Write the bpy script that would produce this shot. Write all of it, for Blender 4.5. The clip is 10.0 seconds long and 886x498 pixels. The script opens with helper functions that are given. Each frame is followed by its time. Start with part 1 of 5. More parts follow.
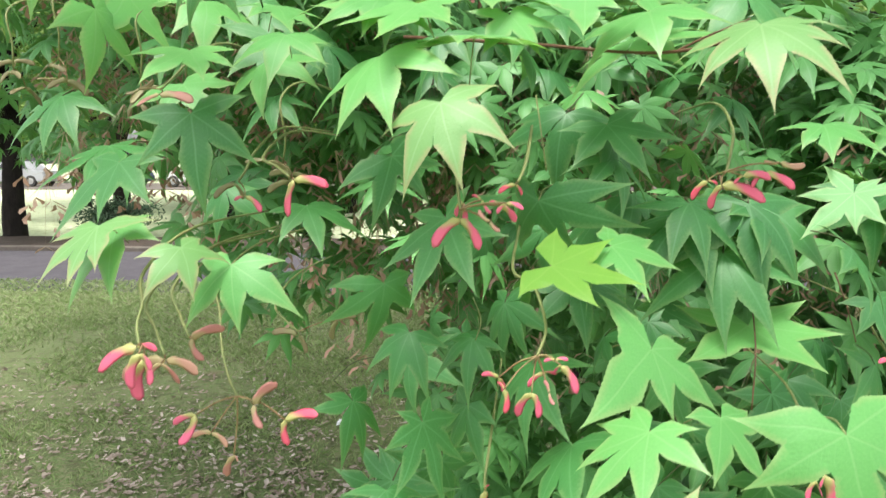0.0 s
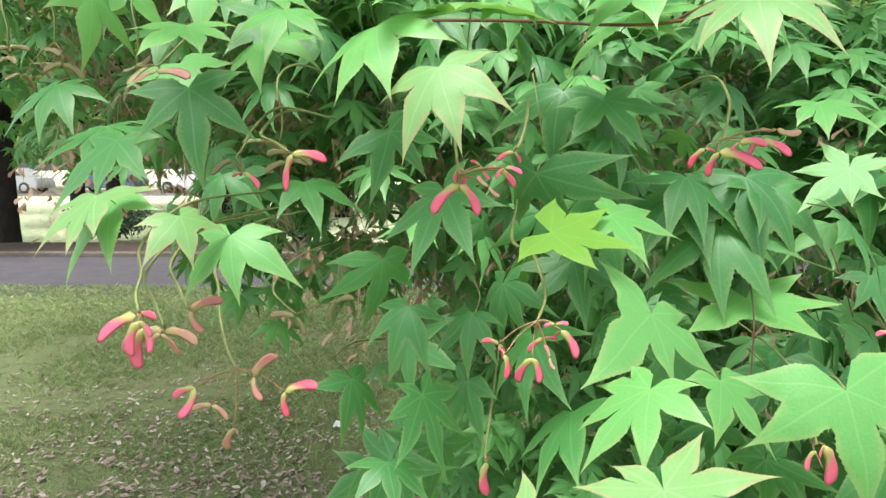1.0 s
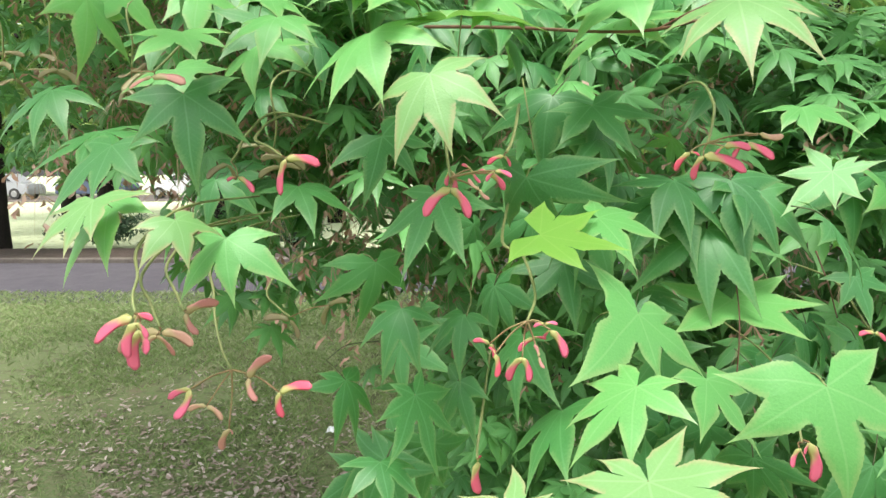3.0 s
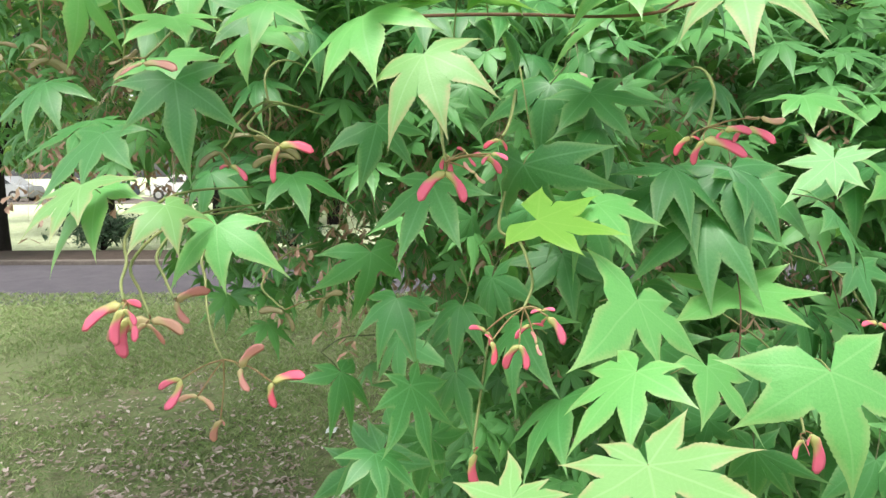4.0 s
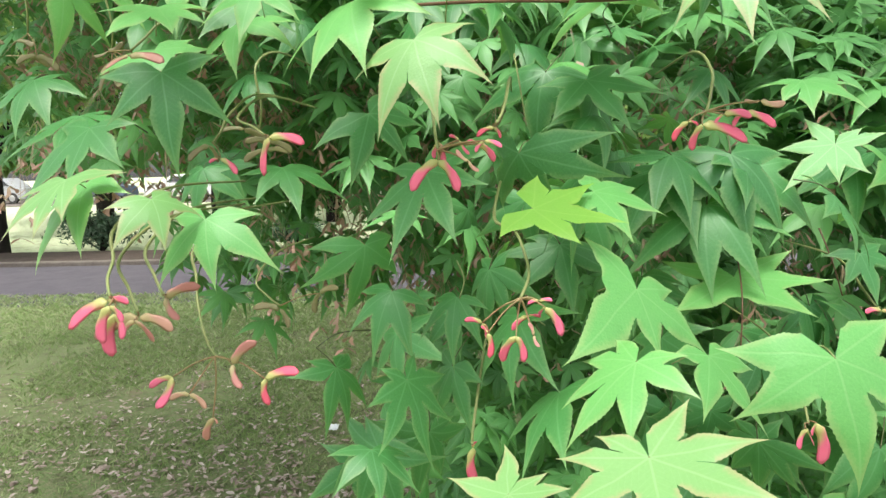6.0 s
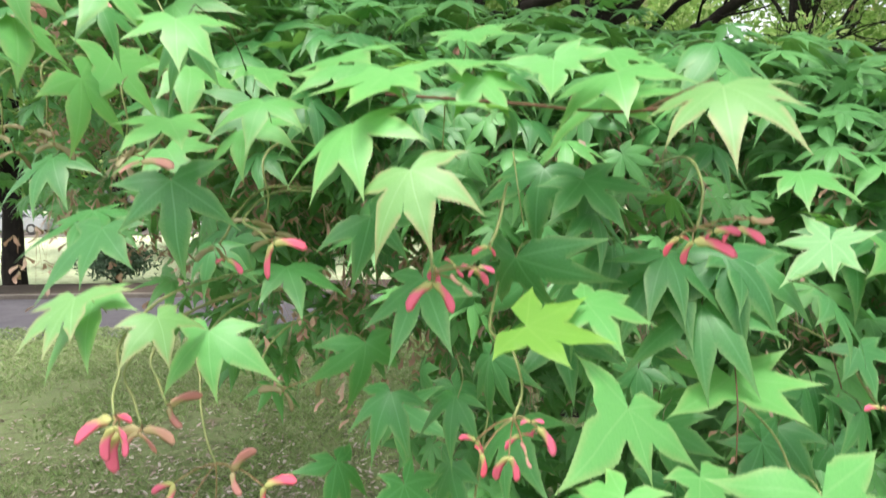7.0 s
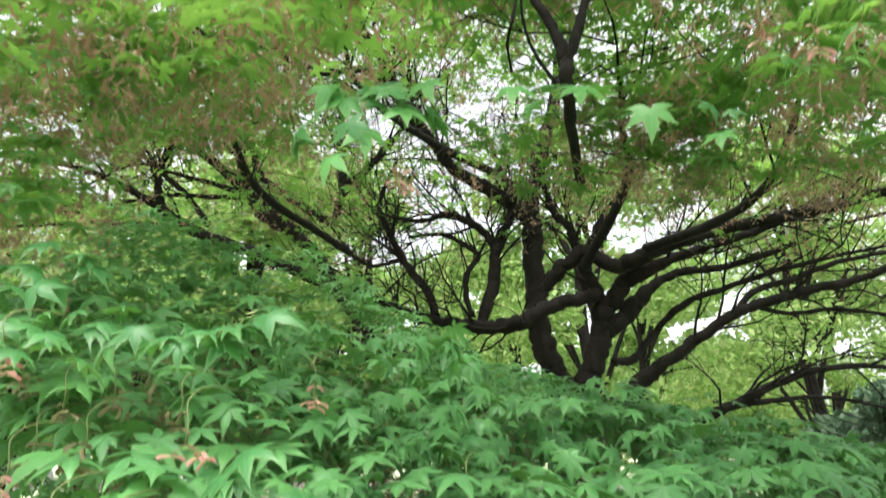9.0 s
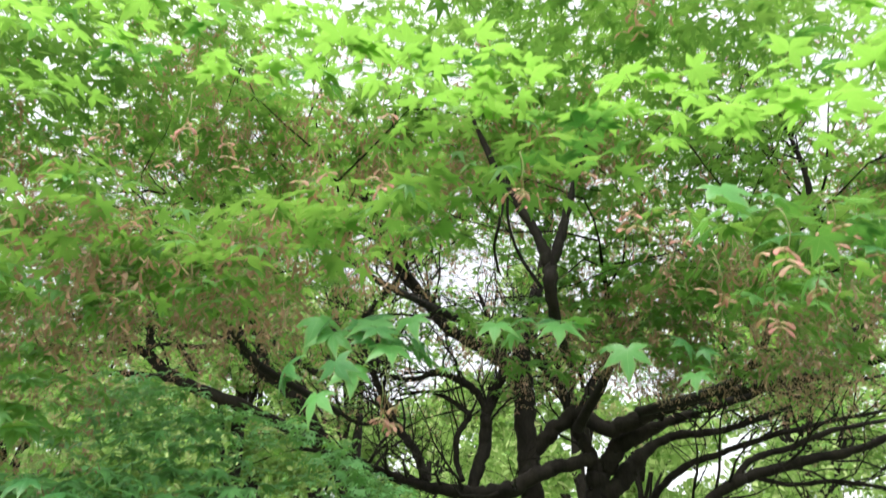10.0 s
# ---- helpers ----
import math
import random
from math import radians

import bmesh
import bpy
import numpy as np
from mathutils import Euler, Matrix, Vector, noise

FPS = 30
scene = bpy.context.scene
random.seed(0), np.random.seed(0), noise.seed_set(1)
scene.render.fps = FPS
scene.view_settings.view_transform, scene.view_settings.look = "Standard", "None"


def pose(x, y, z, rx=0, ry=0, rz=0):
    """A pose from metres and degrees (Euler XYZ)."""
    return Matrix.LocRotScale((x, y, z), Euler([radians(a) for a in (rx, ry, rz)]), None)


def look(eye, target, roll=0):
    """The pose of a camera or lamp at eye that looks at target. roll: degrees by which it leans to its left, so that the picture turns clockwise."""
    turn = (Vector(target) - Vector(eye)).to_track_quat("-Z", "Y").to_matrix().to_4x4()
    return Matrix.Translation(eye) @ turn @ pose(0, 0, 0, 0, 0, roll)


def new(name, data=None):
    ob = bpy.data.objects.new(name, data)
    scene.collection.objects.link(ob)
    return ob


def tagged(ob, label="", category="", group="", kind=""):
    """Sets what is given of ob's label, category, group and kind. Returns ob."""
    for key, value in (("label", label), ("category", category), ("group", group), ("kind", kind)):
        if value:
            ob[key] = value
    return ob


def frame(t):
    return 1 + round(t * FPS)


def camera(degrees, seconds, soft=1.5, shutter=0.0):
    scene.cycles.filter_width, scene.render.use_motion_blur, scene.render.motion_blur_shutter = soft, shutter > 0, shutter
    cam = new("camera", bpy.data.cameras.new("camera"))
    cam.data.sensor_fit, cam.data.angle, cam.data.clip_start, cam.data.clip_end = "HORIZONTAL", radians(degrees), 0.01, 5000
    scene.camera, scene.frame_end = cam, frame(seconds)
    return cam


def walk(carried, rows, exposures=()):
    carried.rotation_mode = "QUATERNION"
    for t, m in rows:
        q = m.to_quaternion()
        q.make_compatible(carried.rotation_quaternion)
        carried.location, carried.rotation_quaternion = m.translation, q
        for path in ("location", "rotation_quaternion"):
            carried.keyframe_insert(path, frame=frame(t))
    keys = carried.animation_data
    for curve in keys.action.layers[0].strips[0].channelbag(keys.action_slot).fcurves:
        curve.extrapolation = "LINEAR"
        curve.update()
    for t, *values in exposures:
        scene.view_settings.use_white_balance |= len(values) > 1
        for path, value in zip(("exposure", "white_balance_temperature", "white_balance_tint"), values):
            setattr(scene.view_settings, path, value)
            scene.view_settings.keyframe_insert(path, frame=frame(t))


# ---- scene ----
cam = camera(66.5, 10.0, soft=1.5, shutter=0.35)
PATH = [
    (0.0, (0.035, 0.116, 1.364), (-0.105, 2.095, 1.109), 0.0),
    (0.5, (0.021, 0.112, 1.339), (-0.109, 2.093, 1.103), -0.2),
    (1.0, (0.033, 0.113, 1.345), (-0.093, 2.094, 1.102), -0.4),
    (1.5, (0.035, 0.110, 1.357), (-0.085, 2.092, 1.116), -0.1),
    (2.0, (0.038, 0.109, 1.347), (-0.080, 2.093, 1.118), 0.0),
    (2.5, (0.034, 0.105, 1.347), (-0.073, 2.089, 1.117), -0.4),
    (4.0, (0.036, 0.112, 1.335), (-0.068, 2.097, 1.112), -0.6),
    (4.5, (0.042, 0.117, 1.334), (-0.063, 2.101, 1.105), -0.8),
    (5.0, (0.043, 0.119, 1.327), (-0.065, 2.104, 1.103), -0.7),
    (6.5, (0.037, 0.120, 1.342), (-0.072, 2.103, 1.103), -1.9),
    (7.0, (0.049, 0.115, 1.377), (-0.091, 2.105, 1.235), -1.3),
    (7.5, (0.049, 0.101, 1.441), (-0.100, 2.096, 1.454), -0.7),
    (8.0, (0.051, 0.078, 1.512), (-0.105, 2.061, 1.721), -0.5),
    (8.5, (0.067, 0.055, 1.603), (-0.079, 2.008, 2.010), -0.9),
    (9.0, (0.073, 0.016, 1.690), (-0.080, 1.925, 2.267), -0.2),
    (9.5, (0.083, -0.040, 1.776), (-0.056, 1.803, 2.542), 0.2),
    (10.0, (0.097, -0.081, 1.834), (-0.030, 1.681, 2.771), 0.6),
]
EXPOSURES = [(0, 1.05), (6.5, 1.05), (8, 1.13), (9, 1.34), (10, 1.2)]
walk(cam, [(t, look(e, g, r)) for t, e, g, r in PATH], EXPOSURES)

# ---- daylight: bright thin cloud, soft sun from high behind the left shoulder ----
SUN_UP, SUN_TURN = 74.0, 200.0
world = bpy.data.worlds.new("sky")
scene.world = world
world.use_nodes = True
wn, wl = world.node_tree.nodes, world.node_tree.links
wn.clear()
sky = wn.new("ShaderNodeTexSky")
sky.sky_type, sky.sun_disc = "NISHITA", False
sky.sun_elevation, sky.sun_rotation = radians(SUN_UP), radians(SUN_TURN)
sky.air_density, sky.dust_density, sky.ozone_density = 1.0, 4.0, 1.0
pale = wn.new("ShaderNodeHueSaturation")
pale.inputs["Saturation"].default_value = 0.2
pale.inputs["Value"].default_value = 1.3
bg = wn.new("ShaderNodeBackground")
bg.inputs["Strength"].default_value = 0.15
wout = wn.new("ShaderNodeOutputWorld")
wl.new(sky.outputs[0], pale.inputs["Color"])
wl.new(pale.outputs[0], bg.inputs["Color"])
wl.new(bg.outputs[0], wout.inputs["Surface"])
sun = new("sun", bpy.data.lights.new("sun", "SUN"))
sun.data.energy, sun.data.angle, sun.data.color = 1.9, radians(25), (1.0, 0.96, 0.88)
su, st = radians(SUN_UP), radians(SUN_TURN)
toward = Vector((math.sin(st) * math.cos(su), math.cos(st) * math.cos(su), math.sin(su)))
sun.matrix_world = look(toward * 50, (0, 0, 0))


# ---- materials ----
class Nodes:
    """A node material being put together."""

    def __init__(self, name):
        self.mat = bpy.data.materials.new(name)
        self.mat.use_nodes = True
        self.n, self.l = self.mat.node_tree.nodes, self.mat.node_tree.links
        self.n.clear()
        self.out = self.n.new("ShaderNodeOutputMaterial")

    def add(self, kind, links=(), operation="", data_type="", attribute_name="", interpolation_type=""):
        node = self.n.new(kind)
        if operation:
            node.operation = operation
        if data_type:
            node.data_type = data_type
        if attribute_name:
            node.attribute_name = attribute_name
        if interpolation_type:
            node.interpolation_type = interpolation_type
        for slot, value in links:
            if isinstance(value, bpy.types.NodeSocket):
                self.l.new(value, node.inputs[slot])
            else:
                node.inputs[slot].default_value = value
        return node

    def math(self, op, a, b=0.0, c=None):
        links = [(0, a), (1, b)] + ([(2, c)] if c is not None else [])
        return self.add("ShaderNodeMath", links, operation=op).outputs[0]

    def mix(self, fac, a, b):
        node = self.add("ShaderNodeMix", data_type="RGBA")
        for slot, value in ((0, fac), (6, a), (7, b)):
            if isinstance(value, bpy.types.NodeSocket):
                self.l.new(value, node.inputs[slot])
            else:
                node.inputs[slot].default_value = value if slot == 0 else (*value, 1.0)[:4]
        return node.outputs[2]

    def noise(self, scale, detail=3.0, rough=0.55, object_space=True, stretch=None):
        co = self.add("ShaderNodeTexCoord").outputs["Object" if object_space else "Generated"]
        if stretch:
            co = self.add("ShaderNodeMapping", [("Vector", co), ("Scale", stretch)]).outputs[0]
        return self.add("ShaderNodeTexNoise", [("Vector", co), ("Scale", scale), ("Detail", detail), ("Roughness", rough)]).outputs[0]

    def ramp(self, value, low, high):
        return self.add("ShaderNodeMapRange", [(0, value), (1, low), (2, high)], interpolation_type="SMOOTHSTEP").outputs[0]

    def bump(self, height, strength, distance):
        return self.add("ShaderNodeBump", [("Height", height), ("Strength", strength), ("Distance", distance)]).outputs[0]

    def finish(self, socket):
        self.l.new(socket, self.out.inputs["Surface"])
        return self.mat


def leaf_material(name, dark, light, rib, edge, edge_amount, glow, thin=0.4, joined=False, gloss=0.45):
    """A thin leaf: pale ribs, fine side veins, blotches, a tinted margin, light coming through."""
    m = Nodes(name)
    at = m.add("ShaderNodeAttribute", attribute_name="blade")
    uvw = m.add("ShaderNodeSeparateXYZ", [(0, at.outputs["Vector"])])
    along, across, out = uvw.outputs
    chance = m.add("ShaderNodeNewGeometry").outputs["Random Per Island"] if joined else m.add("ShaderNodeObjectInfo").outputs["Random"]
    blot = m.noise(45.0 if not joined else 30.0)
    base = m.mix(m.math("ADD", m.math("MULTIPLY", chance, 0.75), m.math("MULTIPLY", m.math("SUBTRACT", blot, 0.5), 0.9)), dark, light)
    side = m.math("FRACT", m.math("MULTIPLY", m.math("SUBTRACT", along, m.math("MULTIPLY", across, 0.9)), 17.0))
    side = m.math("MULTIPLY", m.ramp(m.math("ABSOLUTE", m.math("SUBTRACT", side, 0.5)), 0.10, 0.02), 0.10)
    main = m.ramp(across, 0.014, 0.004)
    vein = m.math("MAXIMUM", m.math("MULTIPLY", main, 0.32), side)
    col = m.mix(vein, base, rib)
    tip = m.math("MULTIPLY", m.ramp(m.math("ADD", out, m.math("MULTIPLY", blot, 0.25)), 0.86, 1.14), edge_amount)
    col = m.mix(tip, col, edge)
    bump = m.bump(m.math("SUBTRACT", blot, m.math("MULTIPLY", vein, 0.8)), 0.14, 0.002)
    skin = m.add("ShaderNodeBsdfPrincipled", [("Base Color", col), ("Roughness", gloss), ("Specular IOR Level", 0.42), ("Normal", bump)])
    through_col = m.mix(0.55, col, glow)
    lit = m.add("ShaderNodeBsdfTranslucent", [("Color", through_col)])
    both = m.add("ShaderNodeMixShader", [(0, thin), (1, skin.outputs[0]), (2, lit.outputs[0])])
    return m.finish(both.outputs[0])


def plain_material(name, a, b, scale, rough=0.8, bump=0.3, depth=0.004, spec=0.3, stretch=None, metal=0.0):
    m = Nodes(name)
    big, fine = m.noise(scale, stretch=stretch), m.noise(scale * 7, 4.0, stretch=stretch)
    v = m.math("ADD", m.math("MULTIPLY", big, 0.6), m.math("MULTIPLY", fine, 0.4))
    col = m.mix(m.ramp(v, 0.3, 0.7), a, b)
    s = m.add("ShaderNodeBsdfPrincipled", [("Base Color", col), ("Roughness", rough), ("Specular IOR Level", spec), ("Metallic", metal), ("Normal", m.bump(v, bump, depth))])
    return m.finish(s.outputs[0])


def samara_material(name, nut, wing, wing2, thin=0.3, joined=False):
    m = Nodes(name)
    at = m.add("ShaderNodeAttribute", attribute_name="blade")
    along, across, out = m.add("ShaderNodeSeparateXYZ", [(0, at.outputs["Vector"])]).outputs
    chance = m.add("ShaderNodeNewGeometry").outputs["Random Per Island"] if joined else m.add("ShaderNodeObjectInfo").outputs["Random"]
    grain = m.noise(160.0, stretch=(1, 1, 1))
    col = m.mix(chance, wing, wing2)
    lim = m.math("ADD", along, m.math("MULTIPLY", grain, 0.3))
    col = m.mix(m.ramp(m.math("ADD", lim, m.math("MULTIPLY", across, -0.40)), 0.10, 0.50), nut, col)
    s = m.add("ShaderNodeBsdfPrincipled", [("Base Color", col), ("Roughness", 0.45), ("Normal", m.bump(grain, 0.4, 0.001))])
    lit = m.add("ShaderNodeBsdfTranslucent", [("Color", col)])
    return m.finish(m.add("ShaderNodeMixShader", [(0, thin), (1, s.outputs[0]), (2, lit.outputs[0])]).outputs[0])


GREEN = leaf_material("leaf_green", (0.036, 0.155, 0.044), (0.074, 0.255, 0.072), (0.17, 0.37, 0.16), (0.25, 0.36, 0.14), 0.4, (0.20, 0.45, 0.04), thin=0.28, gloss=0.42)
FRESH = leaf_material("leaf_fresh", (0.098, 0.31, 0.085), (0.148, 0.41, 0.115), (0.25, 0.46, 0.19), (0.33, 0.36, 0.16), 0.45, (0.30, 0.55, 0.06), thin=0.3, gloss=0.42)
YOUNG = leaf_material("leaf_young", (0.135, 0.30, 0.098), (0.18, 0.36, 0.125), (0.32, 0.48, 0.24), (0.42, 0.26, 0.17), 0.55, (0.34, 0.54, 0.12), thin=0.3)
# Backlit leaves: skylight through the blade is put into a brighter yellow-green.
LIME = leaf_material("leaf_lime_backlit", (0.150, 0.36, 0.05), (0.215, 0.44, 0.075), (0.30, 0.50, 0.12), (0.32, 0.44, 0.10), 0.35, (0.30, 0.54, 0.09), thin=0.52)
FOLIAGE = leaf_material("foliage_green", (0.068, 0.215, 0.068), (0.145, 0.39, 0.115), (0.20, 0.40, 0.18), (0.20, 0.30, 0.08), 0.2, (0.24, 0.46, 0.05), thin=0.22, joined=True)
CANOPY = leaf_material("canopy_green", (0.06, 0.20, 0.05), (0.13, 0.34, 0.07), (0.20, 0.38, 0.10), (0.24, 0.30, 0.06), 0.2, (0.35, 0.55, 0.08), thin=0.44, joined=True)
# Near-black bark: the crown's shade is put into its colour.
BARK = plain_material("bark_with_shade", (0.007, 0.0058, 0.005), (0.022, 0.018, 0.015), 14.0, 0.9, 0.8, 0.01, 0.2, (1, 1, 0.3))
TWIG_RED = plain_material("twig_red", (0.09, 0.042, 0.025), (0.15, 0.08, 0.045), 60.0, 0.55, 0.2, 0.001)
STALK = plain_material("stalk_green", (0.15, 0.19, 0.07), (0.22, 0.23, 0.09), 80.0, 0.5, 0.2, 0.001)
SHOOT = plain_material("shoot_green", (0.05, 0.07, 0.025), (0.09, 0.10, 0.04), 60.0, 0.6, 0.2, 0.001)
STALK_RED = plain_material("stalk_red", (0.22, 0.11, 0.06), (0.24, 0.20, 0.09), 80.0, 0.5, 0.2, 0.001)
SAMARA = samara_material("samara_pink", (0.46, 0.46, 0.17), (0.70, 0.10, 0.16), (0.78, 0.17, 0.30))
SAMARA_DULL = samara_material("samara_dull", (0.34, 0.26, 0.15), (0.42, 0.24, 0.18), (0.32, 0.20, 0.13), joined=True)
SAMARA_OLIVE = samara_material("samara_olive", (0.24, 0.23, 0.10), (0.22, 0.18, 0.09), (0.28, 0.25, 0.12))
SAMARA_HUSK = samara_material("samara_husk", (0.31, 0.24, 0.15), (0.36, 0.21, 0.16), (0.27, 0.18, 0.12), joined=True)
SAMARA_ROSE = samara_material("samara_rose", (0.46, 0.38, 0.20), (0.58, 0.24, 0.23), (0.48, 0.29, 0.20))


# ---- geometry helpers ----
def mesh_from(name, verts, tris, blade=None, smooth=True):
    me = bpy.data.meshes.new(name)
    verts, tris = np.asarray(verts, np.float32), np.asarray(tris, np.int32)
    me.vertices.add(len(verts))
    me.vertices.foreach_set("co", verts.ravel())
    me.loops.add(tris.size)
    me.loops.foreach_set("vertex_index", tris.ravel())
    me.polygons.add(len(tris))
    me.polygons.foreach_set("loop_start", np.arange(len(tris), dtype=np.int32) * tris.shape[1])
    me.polygons.foreach_set("use_smooth", np.full(len(tris), smooth))
    if blade is not None:
        me.attributes.new("blade", "FLOAT_VECTOR", "POINT").data.foreach_set("vector", np.asarray(blade, np.float32).ravel())
    me.update(calc_edges=True)
    return me


def part(name, data, material, parent, label="", kind=""):
    """One mesh object under a thing or a part; data is a mesh or a bmesh."""
    if isinstance(data, bmesh.types.BMesh):
        me = bpy.data.meshes.new(name)
        data.to_mesh(me)
        data.free()
        data = me
    if not data.materials:
        data.materials.append(material)
    ob = new(name, data)
    ob.parent = parent
    return tagged(ob, label, kind=kind)


def thing(name, label, category, at=(0, 0, 0), kind="", group=""):
    ob = new(name)
    ob.empty_display_size = 0.1
    ob.location = at
    return tagged(ob, label, category, group, kind)


def web_width(r, lance, gap, sinus, last):
    """Half-width of a lobe at r: joined to its neighbour up to the sinus, then drawn in to the lobe's own outline."""
    if last:
        return 0.0
    full = r * math.tan(min(gap, radians(56)))
    if r <= sinus:
        return full
    spare = max(0.0, sinus * math.tan(min(gap, radians(56))) - lance)
    return min(full, lance + spare * max(0.0, 1 - (r - sinus) / 0.10) ** 2)


def leaf_shape(rows, lobes, droop, fold, sway, seed, teeth=0.0, width=0.2, own=None, web=0.33):
    """Verts, triangles and blade coordinates of a palmate leaf whose middle lobe is 1 long, along +y, face up."""
    rng = np.random.default_rng(seed)
    angles = {7: (-128, -84, -42, 0, 42, 84, 128), 5: (-104, -52, 0, 52, 104)}[lobes]
    lengths = {7: (0.48, 0.80, 0.95, 1.0, 0.95, 0.80, 0.48), 5: (0.70, 0.95, 1.0, 0.95, 0.70)}[lobes]
    angles = [a + rng.normal(0, 2.5) for a in angles]
    lengths = [l * (1 + rng.normal(0, 0.05)) for l in lengths]
    if own:
        angles, lengths = [a for a, l in own], [l for a, l in own]
    verts, tris, blade = [(0, 0, 0)], [], [(0, 0, 0)]
    for k, (a, length) in enumerate(zip(angles, lengths)):
        gl = radians(a - angles[k - 1]) / 2 if k else radians(35)
        gr = radians(angles[k + 1] - a) / 2 if k + 1 < len(angles) else radians(35)
        u = np.array((math.sin(radians(a)), math.cos(radians(a))))
        p = np.array((u[1], -u[0]))
        bend = rng.normal(0, sway)
        ripple, phase = (0.16, rng.uniform(0, 6.283)) if own else (0.0, 0.0)
        curl = 0.5 if own else rng.uniform(-0.6, 1.6)
        wmax = width * (1.12 if lobes == 5 else 0.95) * (0.35 + 0.65 * length)
        first = len(verts)
        for i in range(1, rows + 1):
            s = i / rows
            r = s * length
            v = max(0.0, (s - 0.42) / 0.58)
            lance = wmax * (s / 0.42) ** 0.6 if s < 0.42 else wmax * (0.93 * (1 - v ** 1.5) ** 1.9 + 0.07 * (1 - v))
            lance *= 1 + teeth * (1 if i % 2 else -1)
            if i == rows:
                lance = 0
            sinus_l, sinus_r = [web * 0.5 * (length + near_) for near_ in (lengths[max(k - 1, 0)], lengths[min(k + 1, len(angles) - 1)])]
            wl_, wr_ = web_width(r, lance, gl, sinus_l, i == rows), web_width(r, lance, gr, sinus_r, i == rows)
            mid = u * r + p * bend * (1.8 * max(0.0, s - 0.36) * (1 - s) if own else s * s) * length
            for w, sign, sinus in ((wl_, -1, sinus_l), (0, 0, 0.0), (wr_, 1, sinus_r)):
                q = mid + p * sign * w
                rr = q @ q
                free = min(1.0, max(0.0, 5 * (s - 0.42))) if own else 1.0
                z = -droop * rr - free * (fold + ripple * math.sin(8 * s + phase + sign)) * w - 0.22 * curl * max(0, s - 0.6) ** 1.5
                verts.append((q[0], q[1], z))
                blade.append((r, w, max(s, 0.97) if w and r > sinus and w >= lance * 0.999 else s))
            b = first + 3 * (i - 1)
            if i == 1:
                tris += [(0, b + 1, b), (0, b + 2, b + 1)]
            else:
                c = b - 3
                tris += [(c, c + 1, b), (c + 1, b + 1, b), (c + 1, c + 2, b + 1), (c + 2, b + 2, b + 1)]
    return np.array(verts), np.array(tris), np.array(blade)


def star_shape(droop, seed):
    """A far leaf: five pointed lobes, few faces."""
    rng = np.random.default_rng(seed)
    verts, blade, tris = [(0, 0, 0)], [(0, 0.1, 0)], []
    for k, a in enumerate((-115, -92, -70, -46, -23, 0, 23, 46, 70, 92, 115)):
        r = (0.22, 0.60, 0.27, 0.88, 0.32, 1.0, 0.32, 0.88, 0.27, 0.60, 0.22)[k] * (1 + rng.normal(0, 0.05))
        verts.append((r * math.sin(radians(a)), r * math.cos(radians(a)), -droop * r * r))
        blade.append((r, 0.08, r))
        if k:
            tris.append((0, k + 1, k))
    return np.array(verts), np.array(tris), np.array(blade)


def joined_leaves(name, shapes, mats, material, parent, label):
    """Many leaves as one mesh: mats is a list of 4 x 4 arrays."""
    vs, ts, bs, base = [], [], [], 0
    for i, m in enumerate(mats):
        v, t, b = shapes[i % len(shapes)]
        vs.append(v @ m[:3, :3].T + m[:3, 3])
        ts.append(t + base)
        bs.append(b)
        base += len(v)
    return part(name, mesh_from(name, np.concatenate(vs), np.concatenate(ts), np.concatenate(bs)), material, parent, label, "stuff")


def curve_points(points, steps):
    """A smooth line through a few points (Catmull-Rom), of any dimension."""
    p = [np.asarray(q, float) for q in points]
    p = [2 * p[0] - p[1]] + p + [2 * p[-1] - p[-2]]
    out = []
    for i in range(1, len(p) - 2):
        for k in range(steps):
            t = k / steps
            a, b, c, d = p[i - 1:i + 3]
            out.append(0.5 * (2 * b + (c - a) * t + (2 * a - 5 * b + 4 * c - d) * t * t + (3 * b - a - 3 * c + d) * t ** 3))
    return out + [p[-2]]


def tube(points, sides=6, rough=0.0, seed=0):
    """Verts and triangles of a tapering round stem; points are (x, y, z, radius)."""
    rng = np.random.default_rng(seed)
    pts = np.array(points, float)
    n = len(pts)
    tang = np.gradient(pts[:, :3], axis=0)
    tang /= np.linalg.norm(tang, axis=1)[:, None] + 1e-9
    side = np.cross(tang[0], (0.3, 0.2, 1.0) if abs(tang[0][2]) < 0.9 else (1.0, 0, 0))
    verts, tris = [], []
    for i in range(n):
        side = side - tang[i] * (side @ tang[i])
        side /= np.linalg.norm(side) + 1e-9
        up = np.cross(tang[i], side)
        for k in range(sides):
            a = 2 * math.pi * k / sides
            r = pts[i, 3] * (1 + rough * rng.normal())
            verts.append(pts[i, :3] + r * (math.cos(a) * side + math.sin(a) * up))
    for i in range(n - 1):
        for k in range(sides):
            a, b = i * sides + k, i * sides + (k + 1) % sides
            tris += [(a, b, b + sides), (a, b + sides, a + sides)]
    verts += [pts[0, :3], pts[-1, :3]]
    for k in range(sides):
        tris += [(n * sides, (k + 1) % sides, k), (n * sides + 1, (n - 1) * sides + k, (n - 1) * sides + (k + 1) % sides)]
    return np.array(verts), np.array(tris)


def stem(name, points, material, parent, steps=6, sides=6, rough=0.0, label="", seed=0):
    v, t = tube(curve_points(points, steps), sides, rough, seed)
    return part(name, mesh_from(name, v, t), material, parent, label)


def join(shapes):
    vs, ts, base = [], [], 0
    for v, t in shapes:
        vs.append(v)
        ts.append(t + base)
        base += len(v)
    return np.concatenate(vs), np.concatenate(ts)


